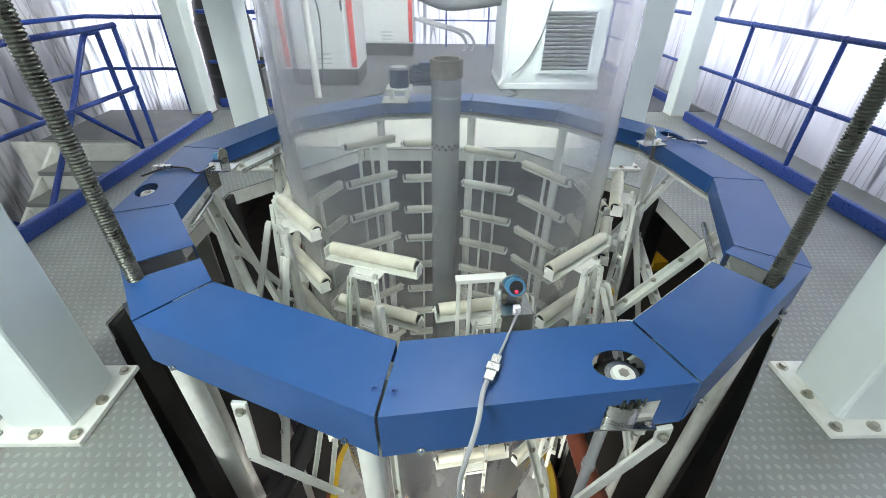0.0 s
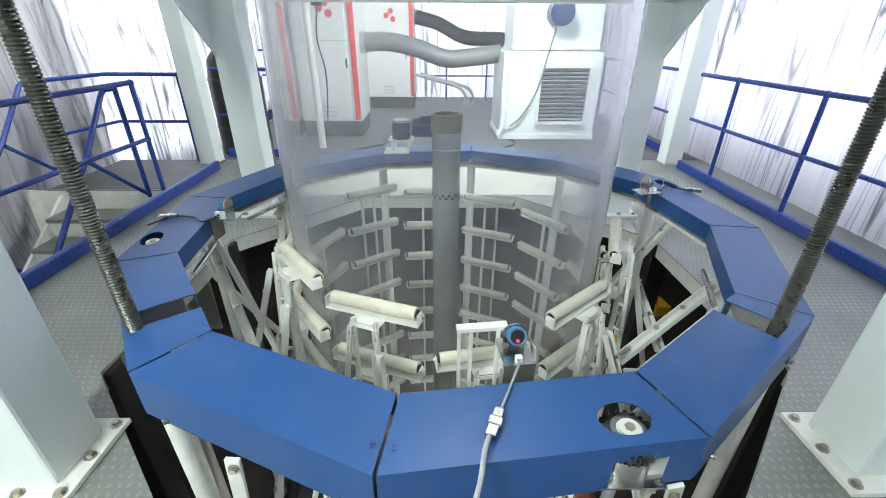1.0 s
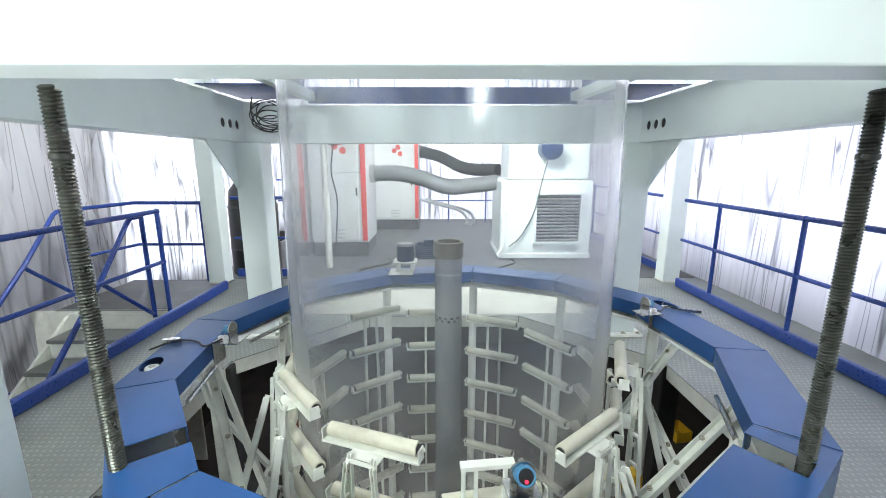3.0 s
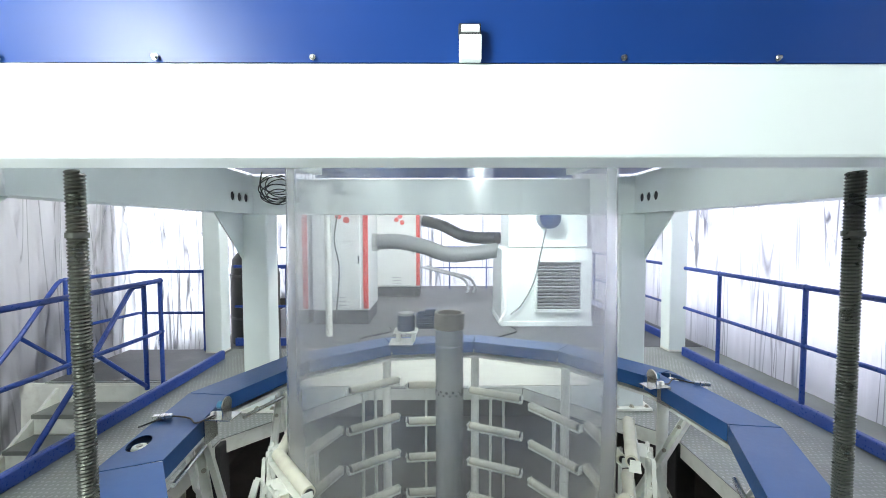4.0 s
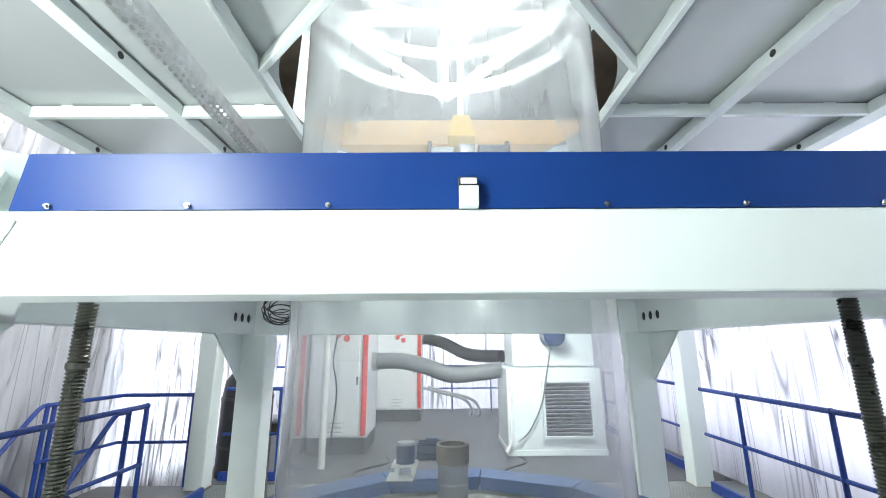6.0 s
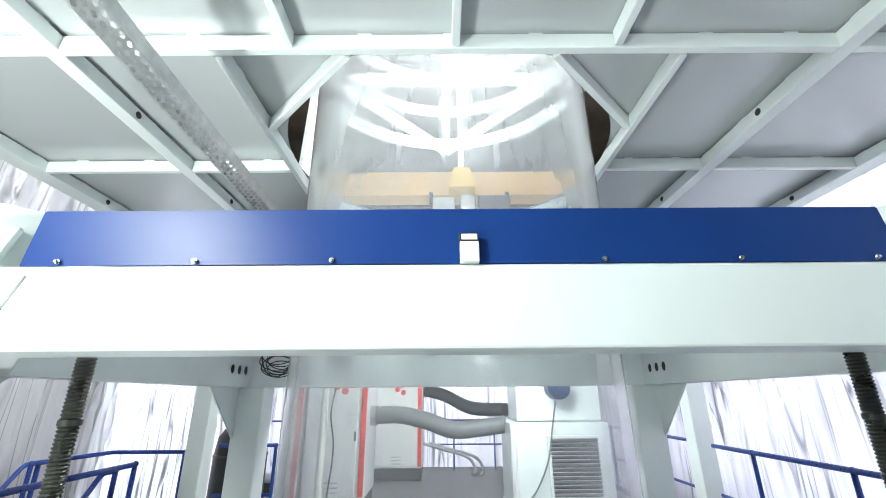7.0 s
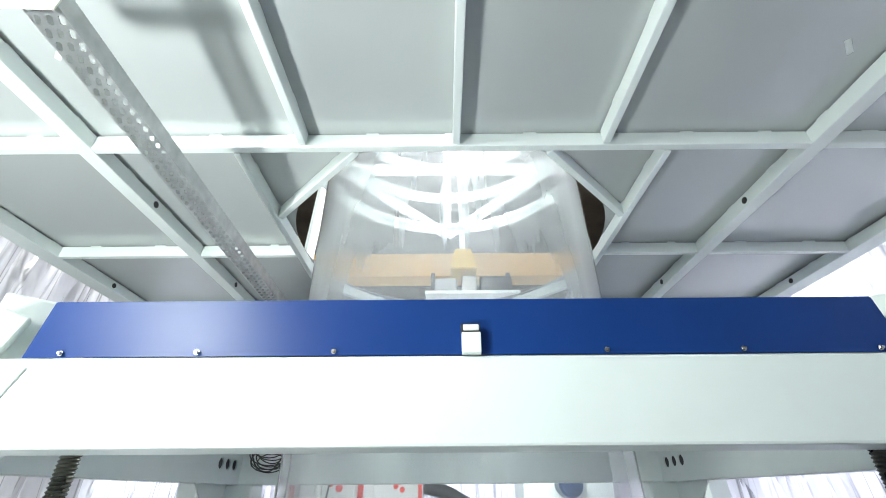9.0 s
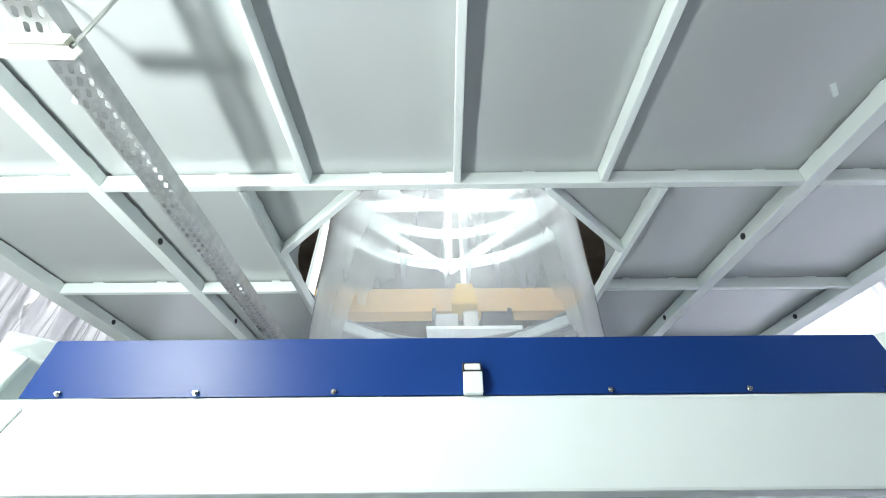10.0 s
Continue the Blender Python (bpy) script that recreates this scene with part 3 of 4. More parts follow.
            top.append(v)
            inner.append(v)
    top.append(bm.verts.new((e.x, e.y, RZ)))
    inner.append(top[-1])
    edges = [bm.edges.new((top[i], top[(i + 1) % len(top)])) for i in range(len(top))]
    for h in holes:
        vs = [bm.verts.new((x - RC.x, y - RC.y, RZ)) for x, y in h]
        edges += [bm.edges.new((vs[i], vs[(i + 1) % len(vs)])) for i in range(len(vs))]
    bmesh.ops.triangle_fill(bm, edges=edges, use_beauty=True)
    low = [(1.0, RB), (0.0, RB)]
    if window:
        low = [(1.0, RB), (window[1], RB), (window[1], window[2]), (window[0], window[2]), (window[0], RB), (0.0, RB)]
    lows = [bm.verts.new((*a.lerp(b_, f), z)) for f, z in low]
    bm.faces.new([top[0], top[1]] + lows)
    runs = [(inner[0], inner[1]), (inner[-2], inner[-1])] if notch else [(inner[0], inner[-1])]
    for p, q in runs:
        bm.faces.new((p, q, bm.verts.new((q.co.x, q.co.y, RZ - 0.085)), bm.verts.new((p.co.x, p.co.y, RZ - 0.085))))
    bmesh.ops.recalc_face_normals(bm, faces=bm.faces)
    bmesh.ops.solidify(bm, geom=bm.faces[:], thickness=0.003)
    ob = part("cover", bm, BLUE, ring, label)
    for f in (0.12, 0.88):
        p = a.lerp(b_, f) + nrm * 0.001
        bb = bolt(B(), (0, 0, 0), 0.007, 0.008, pose(p.x, p.y, RB + 0.012) @ Matrix(((d.x, 0, d.y, 0), (d.y, 0, -d.x, 0), (0, 1, 0, 0), (0, 0, 0, 1))))
        part("screw", bb, STEEL, ob)
    return ob


def polar(ang, r):
    a = radians(ang)
    return (RC.x + r * math.cos(a), RC.y + r * math.sin(a))


def oval(ang, r, a, b_):
    """Outline of an oval opening, a along the ring and b_ across it."""
    gx, gy = polar(ang, r)
    u = radians(ang + 90)
    return [(gx + a * math.cos(t) * math.cos(u) - b_ * math.sin(t) * math.sin(u), gy + a * math.cos(t) * math.sin(u) + b_ * math.sin(t) * math.cos(u)) for t in [2 * math.pi * i / 24 for i in range(24)]]


for k in range(12):
    if k == 10:
        ring_cover(k, notch=(0.60, 0.76))
    elif k == 1:
        ring_cover(k, notch=(0.74, 0.89))
    elif k == 0:
        ring_cover(k, [[(0.412 + 0.066 * math.cos(t) - 0.005 * math.sin(t), -1.030 + 0.048 * math.sin(t) + 0.008 * math.cos(t)) for t in [2 * math.pi * i / 28 for i in range(28)]]], (0.71, 0.895, 0.505), None, "blue cover with a round gear opening and a side window")
    elif k == 9:
        ring_cover(k, [oval(193.5, 1.40, 0.072, 0.042)])
    elif k == 3:
        ring_cover(k, [oval(18.0, 1.41, 0.085, 0.045)])
    else:
        ring_cover(k)
# small wire hooks beside the front joint
for k, f in ((11, 0.965), (0, 0.035)):
    p = vert(k, RO).lerp(vert(k + 1, RO), f) - RC
    p = p * (1.40 / p.length)
    hk = part("hook", sweep(B(), [(p.x + 0.007 * math.cos(t), p.y - 0.02 + 0.007 * math.sin(t), RZ + 0.003) for t in [0.6 + 4.6 * i / 12 for i in range(13)]], 0.002, 6), RAILBLUE, ring)
# carrier plate under the covers: one closed twelve-sided band
b = B()
bands = [[b.verts.new((*(vert(k, r) - RC), z)) for k in range(12)] for r, z in ((1.475, 0.418), (1.475, 0.436), (1.30, 0.436), (1.30, 0.418))]
for i in range(4):
    p, q = bands[i], bands[(i + 1) % 4]
    for k in range(12):
        b.faces.new((p[k], p[(k + 1) % 12], q[(k + 1) % 12], q[k]))
part("carrier", b, CREAM, ring, "off-white carrier plate under the covers")
for k in range(12):
    p = vert(k, 1.43) - RC
    if k == 0:
        p.x -= 0.045
    slim = k == 1
    lg = B()
    if slim:
        p *= 0.93
        p.x -= 0.04
    rod(lg, (p.x, p.y, RB + 0.01), (p.x * 0.98, p.y * 0.98, -3.4), 0.018 if slim else 0.034, 20)
    if slim:
        rod(lg, (p.x * 0.997, p.y * 0.997, -0.08), (p.x * 0.997, p.y * 0.997, -0.05), 0.023, 20)
        part("leg", lg, GREY, ring, "slim grey pipe leg", smooth=True)
        continue
    part("leg", lg, CREAM, ring, smooth=True)
    b = B()
    q = vert(k, 1.415) - RC
    box(b, (0, 0, 0), (0.09, 0.10, 0.010), pose(q.x, q.y, RB - 0.004, 0, 0, OFF + 30 * k + 90))
    part("foot_plate", b, CREAM, ring)


def gear(x, y, z, name="drive_gear"):
    ob = empty(name, pose(x, y, z))
    tagged(ob, "toothed steel drive gear in the ring cover's opening", "gear", "ring drive gears")
    n = 22
    pts = []
    for i in range(n):
        a = 2 * math.pi * i / n
        for da, r in ((0, 0.062), (0.07, 0.062), (0.11, 0.072), (0.2, 0.072)):
            pts.append((r * math.cos(a + da), r * math.sin(a + da)))
    part("gear_wheel", sheet(B(), pts, [], 0.03), THREAD, ob)
    b = B()
    rod(b, (0, 0, -0.10), (0, 0, -0.034), 0.066, 32)
    rod(b, (0, 0, -0.034), (0, 0, 0.012), 0.045, 28)
    part("pulley", b, STEEL, ob, smooth=True)
    b = B()
    box(b, (0.0, 0.0, -0.104), (0.17, 0.15, 0.006))
    part("seat_plate", b, STEEL, ob)
    b = B()
    rod(b, (0, 0, 0.012), (0, 0, 0.020), 0.031, 28, 0.027)
    part("hub", b, CREAM, ob, smooth=True)
    part("axle", rod(B(), (0, 0, 0.019), (0, 0, 0.024), 0.013, 6), BOLT, ob)
    return ob


gear(0.425, -1.042, 0.520)
gear(*polar(193.5, 1.40), 0.525)
gear(*polar(18.0, 1.41), 0.525)


# ---- lifting screws ----
def lifting_screw(x, y):
    ob = empty("lifting_screw", pose(x, y, 0))
    tagged(ob, "oily threaded steel lifting screw rising from the ring to the frame", "threaded rod", "lifting screws")
    z0, z1, pitch, n, ro, ri = 0.36, 1.62, 0.0095, 16, 0.0240, 0.0195
    turns = int((z1 - z0) / pitch)
    verts, faces = [], []
    N = turns * n
    for i in range(N):
        a = 2 * math.pi * i / n
        z = z0 + pitch * i / n
        verts.append((ro * math.cos(a), ro * math.sin(a), z))
        verts.append((ri * math.cos(a), ri * math.sin(a), z + pitch * 0.5))
    for i in range(N - 1):
        faces.append((2 * i, 2 * i + 2, 2 * i + 3, 2 * i + 1))
        if i + n + 1 < N:
            faces.append((2 * i + 1, 2 * i + 3, 2 * (i + n + 1), 2 * (i + n)))
    me = bpy.data.meshes.new("thread")
    me.from_pydata(verts, [], faces)
    me.materials.append(THREAD)
    t = new("thread", me)
    t.parent = ob
    part("nut", rod(B(), (0, 0, 0.40), (0, 0, 0.475), 0.045, 6), STEEL, ob)
    part("coupling", rod(B(), (0, 0, 1.442), (0, 0, 1.456), 0.0258, 20), THREAD, ob, smooth=True)
    b = B()
    box(b, (0, 0, 0.452), (0.10, 0.12, 0.016), pose(0, 0, 0, 0, 0, 45 if x > 0 else -45))
    part("bearing_plate", b, DARKSTEEL, ob)
    for s in (-1, 1):
        part("bolt", rod(B(), (s * 0.035, 0.045, 0.46), (s * 0.035, 0.045, 0.50), 0.009, 8), BOLT, ob)
    return ob


lifting_screw(-0.985, -0.672)
lifting_screw(1.075, -0.652)

# ---- film bubble and centre pipe ----
b = B()
n, rows = 96, [(-2.25, 0.62), (-1.6, 0.74), (-0.2, 0.768), (0.6, 0.775), (1.6, 0.762), (2.6, 0.764), (3.6, 0.765), (4.6, 0.74), (5.4, 0.70)]
rs = [[b.verts.new((r * math.cos(2 * math.pi * i / n), r * math.sin(2 * math.pi * i / n), z)) for i in range(n)] for z, r in rows]
for p, q in zip(rs, rs[1:]):
    for i in range(n):
        b.faces.new((p[i], p[(i + 1) % n], q[(i + 1) % n], q[i]))
bubble = part("film_bubble", b, FILM, smooth=True)
bubble.location = (0.015, 0.30, 0)
tagged(bubble, "clear blown plastic film tube rising through the rollers", "plastic film")

pipe = empty("centre_pipe", pose(0.008, 0.30, 0))
tagged(pipe, "dull aluminium centre pipe with a ring of small holes", "pipe")
b = B()
prof = [(-2.27, 0.070), (1.04, 0.070), (1.04, 0.060), (0.6, 0.060)]
rs = [[b.verts.new((r * math.cos(2 * math.pi * i / 40), r * math.sin(2 * math.pi * i / 40), z)) for i in range(40)] for z, r in prof]
for p, q in zip(rs, rs[1:]):
    for i in range(40):
        b.faces.new((p[i], p[(i + 1) % 40], q[(i + 1) % 40], q[i]))
part("tube", b, PIPE, pipe, smooth=True)
b = B()
prof = [(0.968, 0.0705), (0.972, 0.0755), (1.046, 0.0755), (1.050, 0.072), (1.048, 0.0585), (0.95, 0.0585)]
rs = [[b.verts.new((r * math.cos(2 * math.pi * i / 40), r * math.sin(2 * math.pi * i / 40), z)) for i in range(40)] for z, r in prof]
for p, q in zip(rs, rs[1:]):
    for i in range(40):
        b.faces.new((p[i], p[(i + 1) % 40], q[(i + 1) % 40], q[i]))
part("collar", b, RUSTY, pipe, "rough brownish end collar", smooth=True)
part("joint_band", rod(B(), (0, 0, 0.885), (0, 0, 0.893), 0.0712, 40), STEEL, pipe, smooth=True)
# holes drawn as black discs, their inner shade put into the colour
for i in range(28):
    a = 2 * math.pi * i / 28
    z = 0.648 if i % 2 else 0.664
    d = Vector((math.cos(a), math.sin(a), 0))
    part("hole_disc", rod(B(), d * 0.066 + Vector((0, 0, z)), d * 0.0712 + Vector((0, 0, z)), 0.0068, 8), BLACK, pipe)


# ---- roller stations round the bubble ----
def roller(parent, z, tilt=0.0):
    """A cream roller in a white U bracket; runs along y at x = 0.805."""
    b = B()
    M = pose(0.812, 0, z, tilt)
    bmesh.ops.create_cone(b, cap_ends=True, segments=18, radius1=0.025, radius2=0.025, depth=0.35, matrix=M @ pose(0, 0, 0, 90))
    r = part("roller", b, ROLLER, parent, smooth=True)
    for s in (-1, 1):
        b = B()
        bmesh.ops.create_cone(b, cap_ends=True, segments=12, radius1=0.017, radius2=0.017, depth=0.006, matrix=M @ pose(0, s * 0.178, 0, 90))
        part("bearing", b, BLACK, r)
    b = B()
    box(b, (0.012, 0, -0.032), (0.046, 0.384, 0.006), M)
    for s in (-1, 1):
        box(b, (0.012, s * 0.190, -0.010), (0.040, 0.005, 0.048), M, bevel=0.002)
        bolt(b, (0, 0, 0), 0.006, 0.005, M @ pose(0, s * 0.193, 0, -90 * s, 0, 0))
    part("bracket", b, CREAM, r, "white bent-steel roller bracket")


def station(levels=6, z0=0.33, arms=True, levers=True):
    ob = empty("roller_station")
    tagged(ob, "upright white steel rack of cream guide rollers against the film", "roller rack", "roller racks")
    step = 0.255
    for k in range(levels):
        roller(ob, z0 - step * k, 1.5)
    zt, zb = z0 - 0.02, z0 - step * levels
    for s in (-1, 1):
        b = B()
        channel(b, (0.885, s * 0.055, zb), (0.885, s * 0.045, zt), 0.015, 0.016, 0.003, up=(1, 0, 0))
        u = part("upright", b, CREAM, ob)
        for k in range(levels * 2):
            part("bolt", bolt(B(), (0, 0, 0), 0.006, 0.005, pose(0.898, s * 0.052, zt - 0.06 - 0.125 * k, 0, 90, 0)), BOLT, u)
        # slanted stays from the rack to the ring's arm
        if arms:
            b = B()
            channel(b, (0.93, s * 0.115, z0 - 0.60), (0.90, s * 0.05, z0 - 0.045), 0.016, 0.016, 0.003, up=(1, 0, 0))
            part("stay", b, CREAM, ob)
            for f in (0.22, 0.48, 0.74):
                b = B()
                bar(b, (0.889, s * 0.052, z0 - 0.05 - 0.55 * f), (0.902 + 0.03 * f, s * (0.05 + 0.062 * f), z0 - 0.05 - 0.55 * f), 0.012, 0.012)
                part("rung", b, CREAM, ob)
    for k in range(levels):
        b = B()
        box(b, (0.86, 0, z0 - step * k - 0.038), (0.045, 0.12, 0.004))
        box(b, (0.888, 0, z0 - step * k - 0.047), (0.004, 0.12, 0.016))
        part("cross_plate", b, CREAM, ob)
    if not arms:
        return ob
    # crossed arms between rack and ring
    for p, q in (((1.25, -0.20, 0.385), (0.925, 0.03, -0.50)), ((0.925, 0.07, z0 - 0.13), (1.20, 0.26, -0.62))):
        b = B()
        channel(b, p, q, 0.036, 0.028, 0.004, up=(1, 0, 0))
        a = part("arm", b, CREAM, ob)
        m, l = frame_along(p, q, up=(1, 0, 0))
        for t in (0.12, 0.34, 0.56, 0.78):
            part("bolt", bolt(B(), (0, 0, 0), 0.007, 0.006, m @ pose(0, 0.014, l * t, -90, 0, 0)), BOLT, a)
    # bent lever hung from the ring's rim
    b = B()
    if levers:
        bar(b, (1.40, -0.30, 0.395), (1.33, -0.27, 0.10), 0.034, 0.022, up=(1, 0, 0), bevel=0.002)
        bar(b, (1.335, -0.272, 0.11), (0.99, -0.06, -0.16), 0.022, 0.034, bevel=0.002)
        part("lever", b, CREAM, ob)
    b = B()
    rod(b, (1.24, -0.16, 0.375), (1.24, 0.16, 0.375), 0.012, 10)
    part("pivot", b, STEEL, ob)
    b = B()
    rod(b, (0.915, -0.12, -0.28), (0.915, 0.12, -0.28), 0.008, 8)
    part("pivot", b, STEEL, ob)
    return ob


HEIGHTS = (0.0, -0.04, 0.0, 0.05, 0.11, -0.10, 0.12, 0.20, 0.16, -0.03, 0.10, 0.22)
for k in range(12):
    station(5 if k in (8, 9) else 6 if k in (7, 10) else 8, 0.33 + HEIGHTS[k], k not in (0, 1, 2, 3, 4), k not in (7, 8, 9)).matrix_basis = pose(0.03, 0.30, 0, 0, 0, 8 + 30 * k)

# ---- long link bars between ring legs and racks ----
links = [((*polar(178, 1.33), 0.36), (*polar(214, 1.02), -0.30)), ((*polar(150, 1.33), 0.36), (*polar(178, 1.02), -0.30)),
         ((1.335, -0.04, 0.345), (0.77, -0.31, 0.085)), ((1.41, 0.61, 0.37), (0.95, 0.37, -0.04)), ((0.99, 0.31, 0.33), (1.14, -0.04, -0.10))]
for p, q in links:
    ob = empty("link_bar", pose(0, 0, 0))
    tagged(ob, "long off-white steel channel bracing the roller racks", "brace", "link bars")
    b = B()
    channel(b, p, q, 0.045, 0.035, 0.004)
    part("channel", b, CREAM, ob)
    m, l = frame_along(p, q)
    for t in (0.15, 0.4, 0.65, 0.9):
        part("bolt", bolt(B(), (0, 0, 0), 0.008, 0.006, m @ pose(0, 0.019, l * t, -90, 0, 0)), BOLT, ob)


# bent levers bolted under the front covers
for pts, stays in (([(-0.573, -1.013, 0.400), (-0.605, -0.993, 0.105), (-0.407, -0.913, -0.278)], [((-0.487, -0.928, -0.180), (-0.408, -0.928, 0.153)), ((-0.437, -0.913, -0.252), (-0.374, -0.913, 0.082))]),
                   ([(0.544, -1.099, 0.400), (0.577, -1.069, 0.295), (0.460, -0.999, -0.166)], [((0.550, -1.039, 0.110), (0.476, -1.039, 0.344))])):
    lever = empty("bent_lever", pose(0, 0, 0))
    tagged(lever, "white bent steel lever bolted under the ring cover", "lever", "bent levers")
    b = B()
    for p, q in zip(pts, pts[1:]):
        bar(b, p, q, 0.040, 0.012, up=(0, -1, 0), bevel=0.002)
    part("flat", b, CREAM, lever)
    for p, q in stays:
        part("stay", channel(B(), p, q, 0.016, 0.016, 0.003, up=(0, -1, 0)), CREAM, lever)
    for p in pts[:1]:
        part("bolt", bolt(B(), (0, 0, 0), 0.010, 0.010, pose(p[0], p[1] - 0.006, p[2] - 0.03, 90)), BOLT, lever)

# ---- yellow crate on the floor of the pit ----
crate = empty("parts_crate", pose(4.24, 4.9, -3.4, 0, 0, 8))
tagged(crate, "small yellow plastic crate on the dark pit floor", "crate")
for name, c, sz in (("base", (0, 0, 0.008), (0.30, 0.36, 0.016)), ("side_wall", (0, -0.175, 0.10), (0.30, 0.012, 0.19)), ("side_wall", (0, 0.175, 0.10), (0.30, 0.012, 0.19)),
                    ("end_wall", (-0.145, 0, 0.10), (0.012, 0.34, 0.19)), ("end_wall", (0.145, 0, 0.10), (0.012, 0.34, 0.19))):
    part(name, box(B(), c, sz, bevel=0.003), YELLOW, crate)


# ---- position sensors on the ring ----
def sensor(x, y, ang, z=0.50, br=0.022, tilt=0.0, label="blue and steel laser distance sensor on a bent bracket"):
    """Sensor looking along its local -x (towards the bubble)."""
    ob = empty("distance_sensor", pose(x, y, z, 0, 0, ang))
    tagged(ob, label, "sensor", "distance sensors")
    b = B()
    box(b, (0.02, 0, -0.055), (0.13, 0.10, 0.005))
    box(b, (0.082, 0, -0.115), (0.005, 0.10, 0.12))
    part("bracket", b, STEEL, ob)
    b = B()
    box(b, (0.0, 0, -0.03), (0.006, 0.07, 0.05))
    bmesh.ops.create_cone(b, cap_ends=True, segments=24, radius1=0.04, radius2=0.04, depth=0.006, matrix=pose(0, 0, 0, 0, 90, 0))
    part("mount", b, STEEL, ob)
    lens = [part("body", rod(B(), (0.0, 0, 0), (0.036, 0, 0), br, 28), SENSORBLUE, ob, smooth=True),
            part("rim", sweep(B(), [(0.037, (br - 0.003) * math.cos(t), (br - 0.003) * math.sin(t)) for t in [2 * math.pi * i / 28 for i in range(29)]], 0.004, 8), SENSORBLUE, ob, smooth=True),
            part("face", rod(B(), (0.036, 0, 0), (0.0385, 0, 0), br - 0.004, 28), BLACK, ob, smooth=True),
            part("laser_lens", rod(B(), (0.0385, 0, -br * 0.45), (0.041, 0, -br * 0.45), 0.005, 10), LASER, ob)]
    for p in lens:
        p.matrix_basis = pose(0, 0, 0, 0, -tilt, 0)
    for s in (-1, 1):
        part("bolt", bolt(B(), (0, 0, 0), 0.007, 0.006, pose(0.004, s * 0.026, -0.043, 0, 90, 0)), BOLT, ob)
    b = B()
    box(b, (0.066, 0.0, -0.048), (0.02, 0.022, 0.028), bevel=0.003)
    part("plug", b, WHITEPLASTIC, ob)
    return ob


sensor(0.205, -0.68, -84, 0.535, 0.029, 24)
# inverted U frame that carries the front sensor
holder = empty("sensor_holder", pose(0.12, -0.60, 0, 0, 0, 6))
tagged(holder, "white inverted U frame of flat steel beside the front sensor", "bracket")
for x in (-0.085, -0.045, 0.05):
    part("leg", box(B(), (x, 0, 0.225), (0.011, 0.022, 0.53), bevel=0.002), CREAM, holder)
part("crossbar", box(B(), (-0.008, 0, 0.50), (0.175, 0.034, 0.016), bevel=0.002), CREAM, holder)
sensor(-1.06, 0.20, 176, 0.625, 0.018)
sensor(1.165, 0.56, 13, 0.625, 0.018)


def ring_cable(points, r=0.006, connector=None, yaw=0.0, mat=GREY):
    ob = empty("sensor_cable", pose(0, 0, 0))
    tagged(ob, "thin grey sensor cable with a metal plug on the ring", "cable", "sensor cables")
    part("cable", sweep(B(), smooth_line(points), r, 8), mat, ob, smooth=True)
    if connector:
        for i, (dx, s, w) in enumerate(((-0.028, 0.03, 0.026), (0.0, 0.024, 0.034), (0.026, 0.028, 0.024))):
            b = B()
            box(b, (dx, 0, 0), (s, w, 0.02), bevel=0.003)
            p = part("plug_half", b, STEEL, ob)
            p.matrix_basis = pose(*connector, 0, 0, yaw)
    return ob


ring_cable([(0.208, -0.75, 0.49), (0.195, -0.82, 0.54), (0.165, -0.90, 0.566), (0.115, -1.01, 0.570)], 0.0035)
ring_cable([(0.078, -1.085, 0.572), (0.062, -1.13, 0.578), (0.045, -1.195, 0.555), (0.02, -1.225, 0.46), (0.012, -1.22, 0.36), (0.02, -1.18, 0.1), (0.03, -1.0, -0.6)], 0.006, (0.095, -1.052, 0.572), 67)
ring_cable([(-1.11, 0.19, 0.58), (-1.17, 0.14, 0.566), (-1.23, 0.19, 0.565), (-1.30, 0.21, 0.566), (-1.35, 0.19, 0.57), (-1.41, 0.10, 0.566)], 0.004, (-1.36, 0.195, 0.572), 10, BLACK)
ring_cable([(1.22, 0.58, 0.58), (1.28, 0.60, 0.566), (1.36, 0.68, 0.565), (1.42, 0.62, 0.566), (1.50, 0.57, 0.568)], 0.004, (1.47, 0.585, 0.572), -20, BLACK)

# gear motor on the rear of the ring
motor = empty("gear_motor", pose(-0.285, 1.62, 0.615))
tagged(motor, "dark blue electric gear motor on a grey plate on the ring", "electric motor")
b = B()
box(b, (-0.03, -0.01, 0.02), (0.19, 0.18, 0.012), bevel=0.002)
for x in (-0.09, 0.03):
    box(b, (x, -0.02, -0.0215), (0.03, 0.10, 0.07))
box(b, (-0.06, -0.06, -0.057), (0.19, 0.20, 0.004))
part("mounting_plate", b, CREAM, motor)
b = B()
rod(b, (-0.03, 0, 0.026), (-0.03, 0, 0.15), 0.072, 24)
part("gearbox", b, MOTORBLUE, motor, smooth=True)
part("cap", rod(B(), (-0.03, 0, 0.15), (-0.03, 0, 0.168), 0.062, 24), GREY, motor, smooth=True)
b = B()
rod(b, (0.05, 0, 0.105), (0.30, 0.02, 0.105), 0.062, 24)
for i in range(12):
    a = 2 * math.pi * i / 12
    box(b, (0.17, 0, 0), (0.2, 0.006, 0.146), pose(0, 0.008, 0.105, math.degrees(a) / 2))
part("motor_body", b, MOTORBLUE, motor)
b = B()
box(b, (0.17, -0.02, 0.18), (0.09, 0.08, 0.05), bevel=0.006)
part("terminal_box", b, MOTORBLUE, motor)

# ---- machinery in the well ----
die = empty("extrusion_die", pose(0.03, 0.30, -3.4))
tagged(die, "round grey extrusion die with an air ring and a yellow rim", "machine")
part("die_body", rod(B(), (0, 0, 0), (0, 0, 0.80), 0.75, 48), DARKSTEEL, die, smooth=True)
